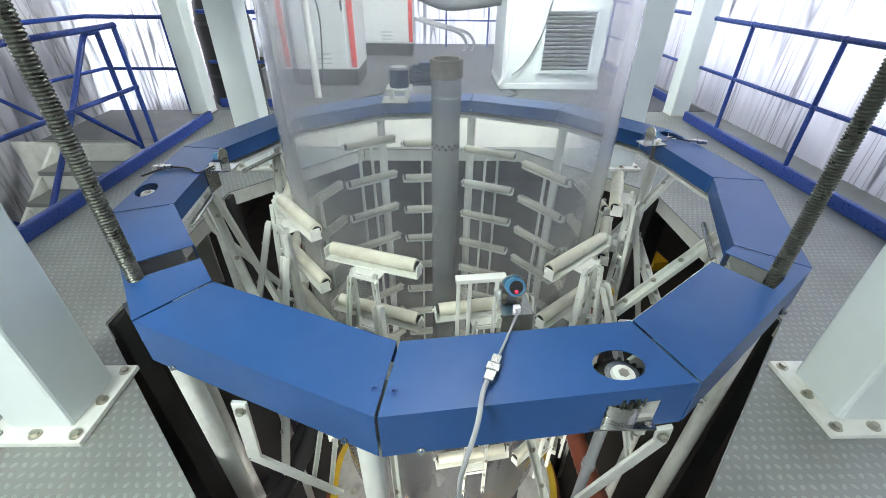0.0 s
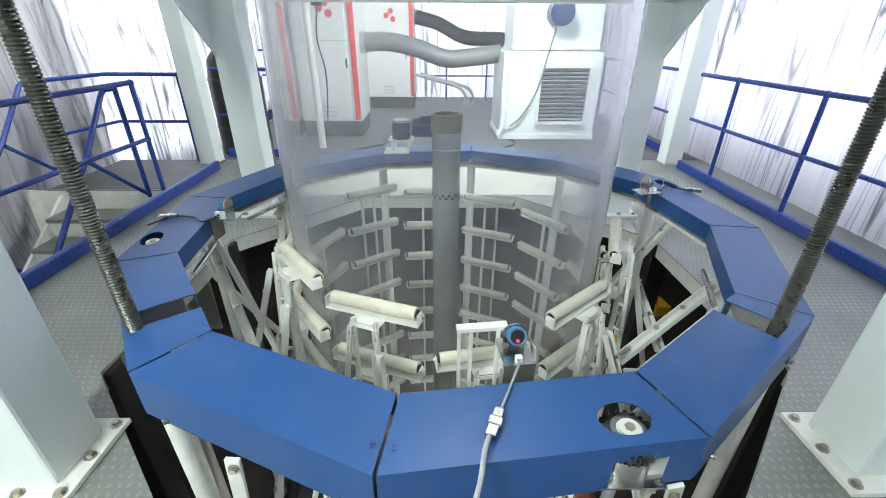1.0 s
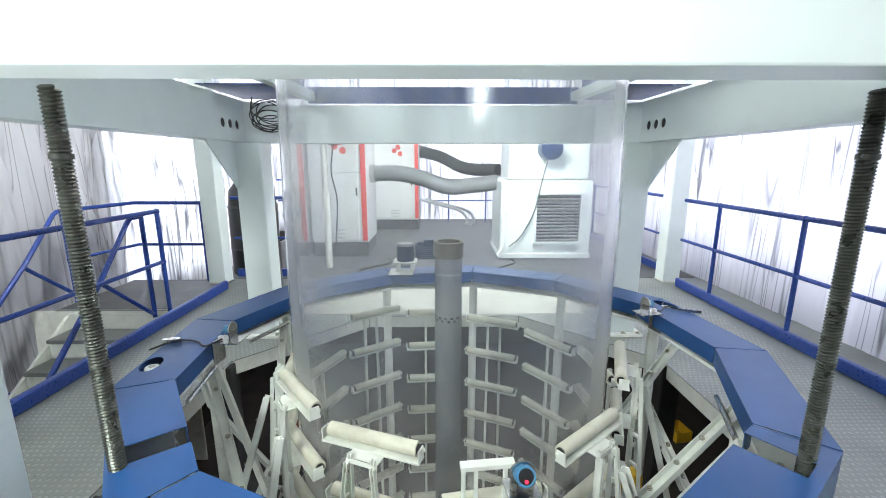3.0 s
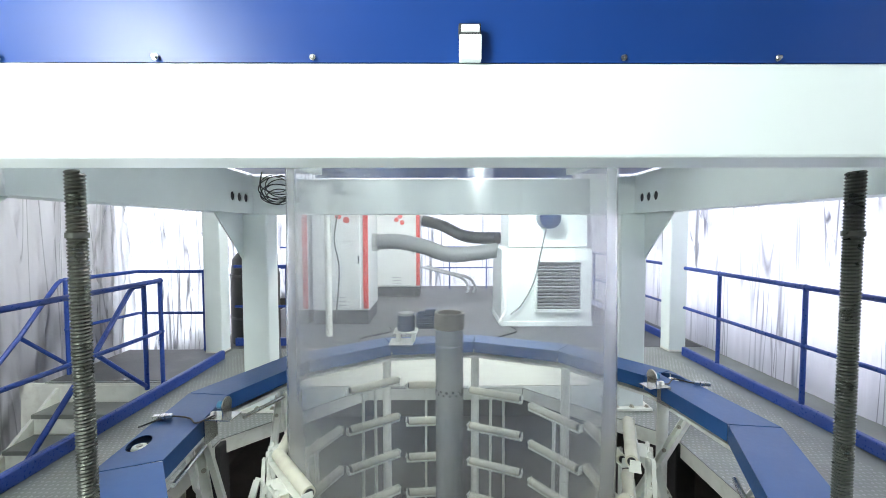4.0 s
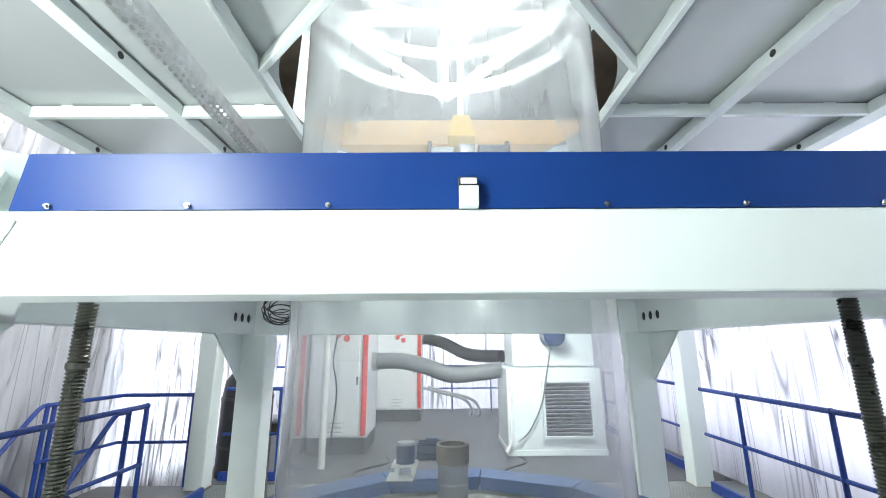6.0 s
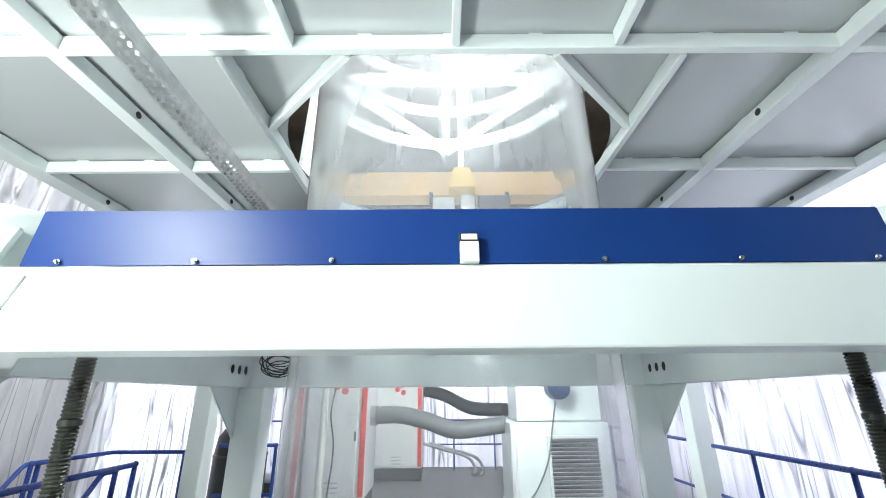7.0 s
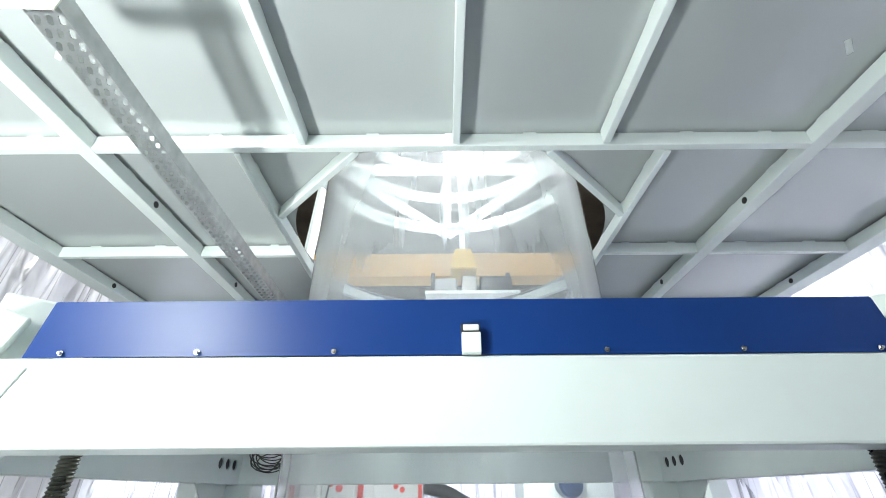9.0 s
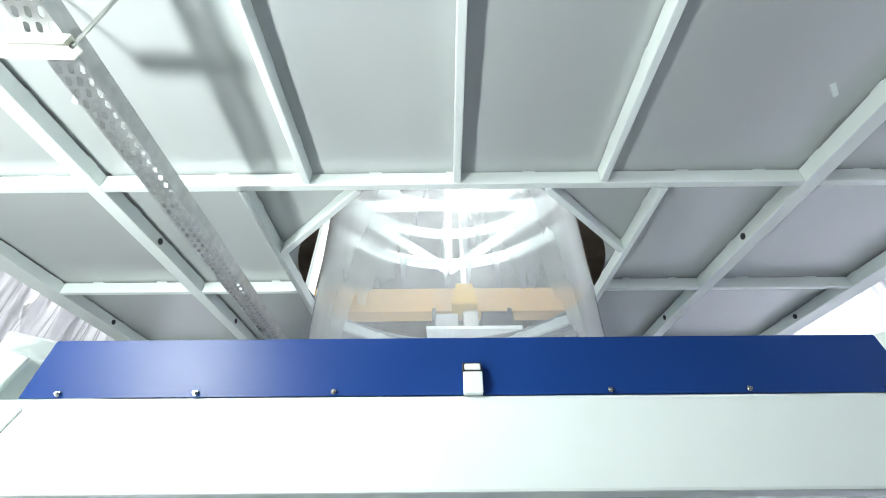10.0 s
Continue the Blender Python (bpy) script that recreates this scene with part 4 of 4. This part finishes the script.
part("hose_guard", rod(B(), (0, 0, 0.62), (0, 0, 0.84), 1.06, 64), BRICKRED, die, "brown-red guard band", smooth=True)
part("rim", rod(B(), (0, 0, 0.84), (0, 0, 0.98), 1.00, 64), YELLOW, die, "yellow painted rim", smooth=True)
part("air_ring", rod(B(), (0, 0, 0.98), (0, 0, 1.03), 0.93, 64), DIEPLATE, die, "dull metal air ring", smooth=True)
part("lip", rod(B(), (0, 0, 1.03), (0, 0, 1.12), 0.66, 48, 0.56), DARKSTEEL, die, smooth=True)
for i in range(10):
    a = 2 * math.pi * i / 10 + 0.2
    part("bolt", bolt(B(), (0.80 * math.cos(a), 0.80 * math.sin(a), 1.03), 0.02, 0.02), BOLT, die)
for x0, y0, x1, y1, z, r in ((-1.2, -0.9, -0.8, 0.9, -1.3, 0.06), (1.1, -0.9, 1.0, 1.2, -1.4, 0.07), (-1.35, -0.6, -1.0, 1.4, -1.7, 0.08)):
    pts = smooth_line([(x0, y0, z), (x0 * 0.95, y0 + 0.3, z - 0.1), ((x0 + x1) / 2, (y0 + y1) / 2, z - 0.25), (x1, y1, z)], 24)
    ob = part("air_hose", sweep(B(), pts, r, 12, 0.06), BLACK if x0 < 0 else BRICKRED, smooth=True)
    tagged(ob, "ribbed air hose feeding the die in the dark well", "hose", "air hoses")
for x0, y0, s, m_, lb in ((1.28, 0.78, (0.16, 0.12, 0.14), YELLOW, "yellow terminal box on a stand below the platform"), (-1.15, 1.35, (0.2, 0.2, 0.4), BRICKRED, "red-brown motor cover below the platform"), (1.05, 0.5, (0.12, 0.12, 0.16), BRICKRED, "red-brown valve block below the platform")):
    ob = empty("machine_box", pose(x0, y0, -0.75))
    tagged(ob, lb, "machine part")
    b = B()
    box(b, (0, 0, 0), s, bevel=0.01)
    part("housing", b, m_, ob)
    b = B()
    box(b, (0, 0, -s[2] / 2 - 1.27), (0.06, 0.06, 2.54))
    part("stand", b, DARKSTEEL, ob)
for x, y in ((-1.62, -0.2), (-1.62, 1.1), (1.66, -0.2), (1.66, 1.1)):
    ob = empty("platform_leg", pose(x, y, -3.4))
    part("post", box(B(), (0, 0, 1.70), (0.14, 0.14, 3.36), bevel=0.01), DARKSTEEL, ob)
    part("foot_plate", box(B(), (0, 0, 0.01), (0.26, 0.26, 0.02)), DARKSTEEL, ob)
    tagged(ob, "dark steel leg carrying the platform", "column", "platform legs")


# ---- guard rails ----
def guard_rail(pts, posts, top, mid, label, kick=None, low=0.0):
    """Tube rail through pts (x, y), with posts; kick: height of the toe board."""
    ob = empty("guard_rail", pose(0, 0, 0))
    tagged(ob, label, "railing", "guard rails")
    for z, nm in ((top, "handrail"), (mid, "knee_rail")):
        for a, b_ in zip(pts, pts[1:]):
            part(nm, rod(B(), (*a, z), (*b_, z), 0.021 if nm == "handrail" else 0.017, 16), RAILBLUE, ob, smooth=True)
    for x, y in posts:
        b = B()
        rod(b, (x, y, low), (x, y, top), 0.019, 16)
        p = part("post", b, RAILBLUE, ob, smooth=True)
        for z in (top, mid):
            b = B()
            bmesh.ops.create_icosphere(b, subdivisions=2, radius=0.026, matrix=Matrix.Translation((x, y, z)))
            part("fitting", b, RAILBLUE, p, smooth=True)
    if kick:
        for a, b_ in zip(pts, pts[1:]):
            b = B()
            bar(b, (*a, kick / 2 + 0.001), (*b_, kick / 2 + 0.001), 0.05, kick, bevel=0.012)
            part("toe_board", b, RAILBLUE, ob)
    return ob


guard_rail([(2.77, -3.4), (2.77, 2.98)], [(2.77, y) for y in (2.39, 1.40, 0.40, -0.60, -1.6, -2.6)], 1.01, 0.555, "blue tubular guard rail with toe board in front of the sheeting", 0.1)
guard_rail([(-2.58, -3.4), (-2.58, 2.03)], [(-2.58, y) for y in (2.03, 0.30, -1.1, -2.4)], 1.0, 0.535, "blue tubular guard rail with toe board beside the stairs", None)
b = B()
bar(b, (-2.49, -3.4, 0.05), (-2.49, 2.92, 0.05), 0.05, 0.1, bevel=0.012)
tagged(part("toe_board", b, RAILBLUE), "blue toe board along the platform edge", "toe board")
guard_rail([(-2.87, 3.25), (-3.66, 3.25), (-3.78, 2.42)], [(-2.87, 3.25), (-3.78, 2.42)], 0.96, 0.46, "blue tubular guard rail round the stair landing", None)
guard_rail([(2.92, 3.55), (2.92, 8.4)], [(2.92, 4.6), (2.92, 6.2)], 1.0, 0.5, "blue tubular guard rail behind the column", 0.1)
guard_rail([(-2.6, 3.45), (-1.95, 3.45)], [(-1.95, 3.45)], 1.0, 0.5, "short blue guard rail at the rear column", 0.1)
guard_rail([(-3.9, 8.4), (2.9, 8.4)], [(-3.4 + 0.9 * k, 8.4) for k in range(8)], 1.02, 0.52, "blue tubular guard rail along the rear edge", None)

# ---- stairs going down beside the platform ----
stairs = empty("stairs", pose(0, 0, 0))
tagged(stairs, "steel stairs with tread plate steps going down from the landing", "stairs")
for k in range(7):
    z = -0.19 * (k + 1)
    y = 2.06 - 0.26 * k
    b = B()
    box(b, (-3.12, y, z - 0.02), (1.15, 0.28, 0.04), bevel=0.004)
    part("tread", b, PLATE, stairs)
    b = B()
    box(b, (-3.12, y + 0.14, z + 0.085), (1.13, 0.008, 0.15))
    part("riser", b, CREAM, stairs)
for x in (-2.53, -3.71):
    b = B()
    bar(b, (x, 2.3, -0.12), (x, 0.2, -1.62), 0.03, 0.22)
    part("stringer", b, CREAM, stairs)
for x, y0 in ((-2.72, 2.02), (-3.80, 2.52)):
    part("rail_post", rod(B(), (x, y0, 0.0), (x, y0, 0.955), 0.02, 16), RAILBLUE, stairs, smooth=True)
    hr = B()
    sweep(hr, [(x, y0, 0.955), (x, y0 - 0.13, 0.955), (x, y0 - 0.17, 0.93), (x, y0 - 0.55, 0.51), (x, y0 - 1.08, 0.0), (x, y0 - 1.9, -0.80)], 0.02, 14)
    part("stair_handrail", hr, RAILBLUE, stairs, smooth=True)
    part("rail_brace", rod(B(), (x, y0 - 0.54, 0.48), (x, y0 - 0.02, 0.04), 0.018, 14), RAILBLUE, stairs, smooth=True)
    part("rail_brace", rod(B(), (x, y0 - 1.3, -0.22), (x, y0 - 0.8, -0.66), 0.018, 14), RAILBLUE, stairs, smooth=True)


# ---- control cabinets, ducts and cooling unit at the rear ----
def cabinet(x0, x1, y0, y1, h, label, discs=True):
    cx, cy = (x0 + x1) / 2, (y0 + y1) / 2
    w, d = x1 - x0, y1 - y0
    ob = empty("control_cabinet", pose(cx, cy, 0))
    tagged(ob, label, "cabinet", "control cabinets")
    part("plinth", box(B(), (0, 0, 0.11), (w - 0.03, d - 0.03, 0.218)), SOCKEL, ob)
    b = B()
    box(b, (0, 0, 0.22 + (h - 0.22) / 2), (w, d, h - 0.22), bevel=0.008)
    part("body", b, CABINET, ob)
    b = B()
    box(b, (-0.05, -d / 2 - 0.012, 0.24 + (h - 0.26) / 2), (w - 0.16, 0.02, h - 0.28), bevel=0.004)
    door = part("door", b, CABINET, ob)
    b = B()
    box(b, (w / 2 - 0.045, -d / 2 - 0.014, 0.24 + (h - 0.26) / 2), (0.075, 0.025, h - 0.28), bevel=0.004)
    part("red_strip", b, RED, ob, "red edge strip")
    b = B()
    box(b, (w / 2 - 0.15, -d / 2 - 0.03, 1.0), (0.025, 0.02, 0.12), bevel=0.004)
    part("handle", b, BLACK, door)
    b = B()
    box(b, (0, -d / 2 - 0.024, 1.28), (w - 0.18, 0.004, 0.006))
    part("seam", b, GREY, door)
    for dx, dz in ((-0.02, 1.66), (0.06, 1.73), (0.10, 1.6)) if discs else ():
        part("emblem", rod(B(), (dx, -d / 2 - 0.028, dz), (dx, -d / 2 - 0.021, dz), 0.05, 16), RED, ob, "red painted disc")
    for k in range(3):
        part("vent_slot", box(B(), (-0.02, -d / 2 - 0.023, 0.3 + 0.06 * k), (0.2, 0.006, 0.02)), GREY, door)
    return ob


cabinet(-1.98, -1.12, 4.6, 5.5, 2.1, "light grey control cabinet with a red edge strip and red discs")
cabinet(-1.42, -0.46, 7.2, 8.1, 2.3, "light grey control cabinet with a red edge strip further back")
cabinet(-2.32, -2.04, 4.6, 5.4, 2.1, "narrow light grey control cabinet beside the first", False)
for p, lb, mt in (([(-1.12, 5.0, 1.25), (-0.7, 4.98, 1.26), (-0.3, 4.95, 1.18), (0.1, 4.95, 1.05), (0.5, 4.97, 1.07), (0.9, 5.0, 1.12)], "corrugated grey air duct between cabinet and cooling unit", HOSE), ([(-0.46, 7.6, 1.66), (0.0, 7.4, 1.54), (0.5, 7.0, 1.31), (1.1, 6.4, 1.28)], "corrugated dark air duct behind the first", DARKSTEEL)):
    ob = empty("air_duct", pose(0, 0, 0))
    tagged(ob, lb, "air duct", "air ducts")
    part("hose", sweep(B(), smooth_line(p, 22), 0.122, 24, 0.022), mt, ob, smooth=True)
    a, c = Vector(p[0]), Vector(p[1])
    part("clamp", rod(B(), a, a + (c - a).normalized() * 0.09, 0.145, 28), STEEL, ob, smooth=True)

cooler = empty("cooling_unit", pose(1.55, 4.9, 0))
tagged(cooler, "white cooling unit with a louvred grille and blue fan motor", "cooling unit")
part("body", box(B(), (0, 0, 0.62), (1.35, 1.0, 1.1), bevel=0.02), WHITE, cooler)
part("base", box(B(), (0, 0, 0.05), (1.38, 1.02, 0.08), bevel=0.01), WHITE, cooler)
part("upper_duct", box(B(), (0.05, 0.05, 1.65), (1.2, 0.8, 0.94), bevel=0.03), WHITE, cooler)
gr = empty("grille")
gr.parent = cooler
# flat dark plate stands in for the shaded depth behind the louvres
part("recess_shade_plate", box(B(), (0.17, -0.503, 0.62), (0.66, 0.006, 0.72)), DARKSTEEL, gr)
for k in range(14):
    b = B()
    box(b, (0, 0, 0), (0.64, 0.05, 0.008), pose(0.17, -0.525, 0.30 + 0.05 * k, -35))
    part("louvre", b, GREY, gr)
b = B()
for a, c in (((-0.17, 0.25), (-0.17, 0.99)), ((0.51, 0.25), (0.51, 0.99)), ((-0.19, 0.25), (0.53, 0.25)), ((-0.19, 0.99), (0.53, 0.99))):
    bar(b, (a[0], -0.53, a[1]), (c[0], -0.53, c[1]), 0.035, 0.06, up=(0, 1, 0))
part("grille_frame", b, WHITE, gr)
b = B()
rod(b, (0.02, -0.60, 1.62), (0.02, -0.35, 1.62), 0.155, 28)
rod(b, (0.02, -0.63, 1.62), (0.02, -0.60, 1.62), 0.12, 28)
part("fan_motor", b, MOTORBLUE, cooler, smooth=True)
part("motor_cable", sweep(B(), smooth_line([(-0.05, -0.62, 1.45), (-0.12, -0.6, 1.1), (-0.2, -0.56, 0.7), (-0.38, -0.55, 0.35), (-0.55, -0.56, 0.2)]), 0.012, 8), HOSE, cooler, smooth=True)
part("drain_pipe", sweep(B(), smooth_line([(-0.62, -0.56, 0.95), (-0.64, -0.56, 0.6), (-0.64, -0.58, 0.25), (-0.72, -0.6, 0.08)]), 0.028, 10), WHITEPLASTIC, cooler, smooth=True)

stand = empty("measuring_stand", pose(-1.55, 3.9, 0))
tagged(stand, "slim white stand with a dark camera head and hanging cables", "stand")
part("pole", rod(B(), (0, 0, 0.0), (0, 0, 2.1), 0.045, 16), CREAM, stand, smooth=True)
part("arm", rod(B(), (-0.05, 0, 1.72), (0.22, 0, 1.72), 0.025, 12), GREY, stand, smooth=True)
part("head", box(B(), (0.14, -0.03, 1.72), (0.12, 0.12, 0.14), bevel=0.02), BLACK, stand)
part("cable", sweep(B(), smooth_line([(0.14, -0.05, 1.65), (0.10, -0.05, 1.3), (0.16, -0.05, 0.9), (0.10, -0.05, 0.2)]), 0.01, 8), BLACK, stand, smooth=True)

tank = empty("gas_tank", pose(-2.47, 3.75, 0))
tagged(tank, "tall dark rounded tank behind the rear column", "tank")
b = B()
rs = [[b.verts.new((r * math.cos(2 * math.pi * i / 28), r * math.sin(2 * math.pi * i / 28), z)) for i in range(28)] for z, r in ((0.0, 0.30), (0.85, 0.30), (1.08, 0.27), (1.20, 0.18), (1.24, 0.02))]
for p, q in zip(rs, rs[1:]):
    for i in range(28):
        b.faces.new((p[i], p[(i + 1) % 28], q[(i + 1) % 28], q[i]))
part("shell", b, DARKSTEEL, tank, smooth=True)

hose = part("standing_hose", sweep(B(), smooth_line([(-1.50, 2.05, 0.02), (-1.52, 2.02, 0.5), (-1.55, 2.0, 1.0), (-1.60, 2.0, 1.3)], 30), 0.02, 10, 0.12), HOSE, smooth=True)
tagged(hose, "ribbed grey metal hose standing behind the column", "hose")

for z in (0.32, 0.86):
    part("band", rod(B(), (0, 0, z), (0, 0, z + 0.03), 0.306, 28), SOCKEL, tank, smooth=True)
part("valve", rod(B(), (0, 0, 1.22), (0, 0, 1.36), 0.035, 12), STEEL, tank, smooth=True)
rack = empty("folded_rack", pose(0.25, 7.7, 0))
tagged(rack, "grey tubular rack leaning by the rear guard rail", "rack")
for dx in (0.0, 0.16):
    part("tube", sweep(B(), smooth_line([(-0.75 + dx, 0, 0.62), (-0.3 + dx, -0.05, 0.50), (0.2 + dx, -0.1, 0.36), (0.35 + dx, -0.1, 0.14), (0.30 + dx, -0.1, 0.03)]), 0.03, 10), GREY, rack, smooth=True)
for x0 in (-1.2, 0.6):
    cb = part("floor_cable", sweep(B(), smooth_line([(x0, 3.0, 0.012), (x0 + 0.25, 3.3, 0.012), (x0 + 0.1, 3.7, 0.012), (x0 + 0.45, 4.1, 0.012), (x0 + 0.4, 4.45, 0.012)]), 0.011, 8), BLACK, smooth=True)
    tagged(cb, "black cable lying loose on the floor plate", "cable", "floor cables")

# ---- ceiling ----
b = B()
sheet(b, [(-2.45, -3.7), (2.5, -3.7), (2.5, 4.2), (-2.45, 4.2)], [circle2(0.0, 0.31, 0.885, 64)], 0.004, Matrix.Translation((0, 0, 2.810)))
tagged(part("ceiling", b, PANEL), "grey-white sheet steel ceiling of the upper platform", "ceiling", kind="structure")
ribs = empty("ceiling_ribs", pose(0, 0, 2.73))
tagged(ribs, "white steel ribs under the sheet ceiling", "trim", kind="structure")


def rib(a, b_, w=0.03, h=0.068):
    bm = B()
    bar(bm, (*a, h / 2), (*b_, h / 2), w, h, bevel=0.004)
    # short welds across the narrow gap under the sheet
    a, b_ = Vector((*a, h + 0.004)), Vector((*b_, h + 0.004))
    n = max(2, int((b_ - a).length / 0.3))
    for i in range(n):
        bar(bm, a.lerp(b_, (i + 0.42) / n), a.lerp(b_, (i + 0.58) / n), w * 0.8, 0.0085)
    part("rib", bm, WHITE, ribs)


for x in (-0.605, 0.015, 0.62):
    rib((x, -3.6), (x, -0.605))
for x in (-0.89, 0.89):
    rib((x, -0.555), (x, 4.1))
for x in (-1.50, 1.49):
    rib((x, -3.6), (x, 4.1), 0.07, 0.067)
for x in (-2.36, 2.40):
    rib((x, -3.6), (x, 4.1), 0.12, 0.0665)
for x0, x1 in ((-2.30, -1.535), (-1.465, 1.455), (1.525, 2.34)):
    rib((x0, -0.58), (x1, -0.58), 0.034)
for y in (0.30, 1.22, 2.2, 3.2):
    for x0, x1 in ((-2.30, -1.535), (-1.465, -0.905), (0.905, 1.455), (1.525, 2.34)):
        rib((x0, y), (x1, y), 0.03)
rib((-0.86, 1.22), (0.86, 1.22), 0.03)
for sx in (-1, 1):
    rib((sx * 0.40, -0.555), (sx * 0.868, -0.09), 0.03, 0.0675)
    rib((sx * 0.868, 0.71), (sx * 0.40, 1.195), 0.03, 0.0675)
# ribs are not pierced; black discs give the dark of their holes
for x, y in ((-1.465, -0.17), (1.455, -0.17), (-1.465, 0.75), (1.455, 0.75), (-2.30, 0.75), (2.34, 0.75), (-1.465, -1.3), (1.455, -1.3)):
    s = 1 if x < 0 else -1
    part("rib_hole_disc", rod(B(), (x - s * 0.002, y, 0.034), (x + s * 0.0025, y, 0.034), 0.017, 16), BLACK, ribs)

# perforated cable tray
tray = empty("cable_tray", pose(-0.985, 0, 2.45, 0, 0, 2.45))
tagged(tray, "perforated galvanised cable tray hung under the ceiling", "cable tray")
tile = sheet(B(), [(-0.0135, -0.0165), (0.0135, -0.0165), (0.0135, 0.0165), (-0.0135, 0.0165)], [[(u * 0.0055 - v * 0.006, v * 0.0125 + u * 0.002) for u, v in ((-1, -0.75), (0, -1), (1, -0.75), (1, 0.75), (0, 1), (-1, 0.75))]], 0.0015)
b = B()
tile.verts.index_update()
tv = [v.co.copy() for v in tile.verts]
tf = [[v.index for v in f.verts] for f in tile.faces]
for j in range(160):
    for x, flip in ((-0.027, 1), (0.0, 1), (0.027, 1)):
        vs = [b.verts.new((x + flip * v.x, -2.3 + 0.033 * (j + 0.5) + v.y, v.z)) for v in tv]
        for f in tf:
            b.faces.new([vs[i] for i in f])
tile.free()
bmesh.ops.remove_doubles(b, verts=b.verts, dist=0.0003)
part("tray_floor", b, GALV, tray)
for s in (-1, 1):
    part("tray_side", box(B(), (s * 0.041, 0.35, 0.026), (0.0015, 5.3, 0.055)), GALV, tray)
for y in (-1.36, 0.9, 2.6):
    b = B()
    box(b, (-0.09, y, -0.003), (0.30, 0.041, 0.003))
    for s in (-1, 1):
        box(b, (-0.09, y + s * 0.019, -0.021), (0.30, 0.003, 0.036))
    hg = part("hanger", b, CREAM, tray)
    for s in (-1, 1):
        part("hanger_rod", rod(B(), (-0.09 + s * 0.145, y, -0.02), (-0.09 + s * 0.145, y, 0.355), 0.005, 8), STEEL, hg)

# ---- tower and hall above the ceiling ----
tower = empty("haul_off_tower", pose(0.0, 0.31, 2.84))
tagged(tower, "white steel tower with ring tubes and V struts above the ceiling", "steel tower")
for sx in (-1, 1):
    for sy in (-1, 1):
        b = B()
        bar(b, (sx * 1.35, sy * 1.30, -0.032), (sx * 1.1, sy * 1.05, 3.6), 0.08, 0.08, bevel=0.005)
        part("tower_post", b, WHITE, tower)
for z, r in ((0.72, 0.98), (1.02, 0.93), (1.42, 0.98), (1.75, 0.90), (2.1, 0.98), (2.6, 0.9)):
    pts = [(r * math.cos(2 * math.pi * i / 40), r * math.sin(2 * math.pi * i / 40), z) for i in range(41)]
    part("ring_tube", sweep(B(), pts, 0.045, 10, closed_ends=False), WHITE, tower, smooth=True)
for sy in (-1, 1):
    for sx in (-1, 1):
        b = B()
        bar(b, (0, sy * 1.08, 0.72), (sx * 1.06, sy * 1.08, 1.5), 0.07, 0.07)
        part("strut", b, WHITE, tower)
    b = B()
    bar(b, (-1.1, sy * 1.08, 1.5), (1.1, sy * 1.08, 1.5), 0.08, 0.08)
    part("cross_beam", b, WHITE, tower)
    b = B()
    bar(b, (0, sy * 1.08, 0.72), (0, sy * 1.08, 2.8), 0.07, 0.07)
    part("strut", b, WHITE, tower)

crane = empty("bridge_crane", pose(0.0, 6.0, 5.65))
tagged(crane, "orange bridge crane girder hung from the roof with a yellow hoist", "crane")
part("girder", box(B(), (0, 0, 0), (14, 0.3, 0.55), bevel=0.02), ORANGE, crane)
part("flange", box(B(), (0, 0, -0.29), (14, 0.45, 0.03)), ORANGE, crane)
for x in (-5.0, 5.0):
    part("hanger", box(B(), (x, 0, 1.58), (0.14, 0.14, 2.62)), ORANGE, crane)
b = B()
bmesh.ops.create_cone(b, cap_ends=True, segments=4, radius1=0.36, radius2=0.22, depth=0.5, matrix=pose(0.35, -0.5, -0.15, 0, 0, 45))
bmesh.ops.bevel(b, geom=b.edges[:], offset=0.02, segments=2, affect="EDGES")
part("hoist", b, YELLOW, crane, "yellow chain hoist")
part("hoist_bracket", box(B(), (0.35, -0.3, 0.05), (0.2, 0.35, 0.1)), DARKSTEEL, crane)
part("chain_guide", box(B(), (0.35, -0.5, 1.5), (0.11, 0.11, 2.8)), WHITE, crane)
part("trolley_frame", box(B(), (0.5, -0.55, -0.92), (1.75, 0.5, 0.06)), WHITE, crane)
for x in (-0.25, 1.25):
    part("trolley_hanger", box(B(), (x, -0.32, -0.6), (0.08, 0.06, 0.6)), DARKSTEEL, crane)
for x, w, h, mt in ((0.0, 0.42, 0.3, GREY), (0.45, 0.3, 0.36, STEEL), (0.95, 0.6, 0.34, BLACK)):
    part("trolley_motor", box(B(), (x, -0.55, -0.89 + h / 2), (w, 0.34, h), bevel=0.03), mt, crane)

b = B()
box(b, (0, 0.3, 8.6), (24, 26, 0.1))
tagged(part("hall_roof", b, ROOFDARK), "dark steel roof of the hall high above", "ceiling", kind="structure")
for nm, c, s in (("hall_wall_north", (0, 13, 4.0), (24, 0.1, 9.0)),):
    tagged(part(nm, box(B(), c, s), ROOFDARK), "dim rear wall of the hall", "wall", kind="structure")
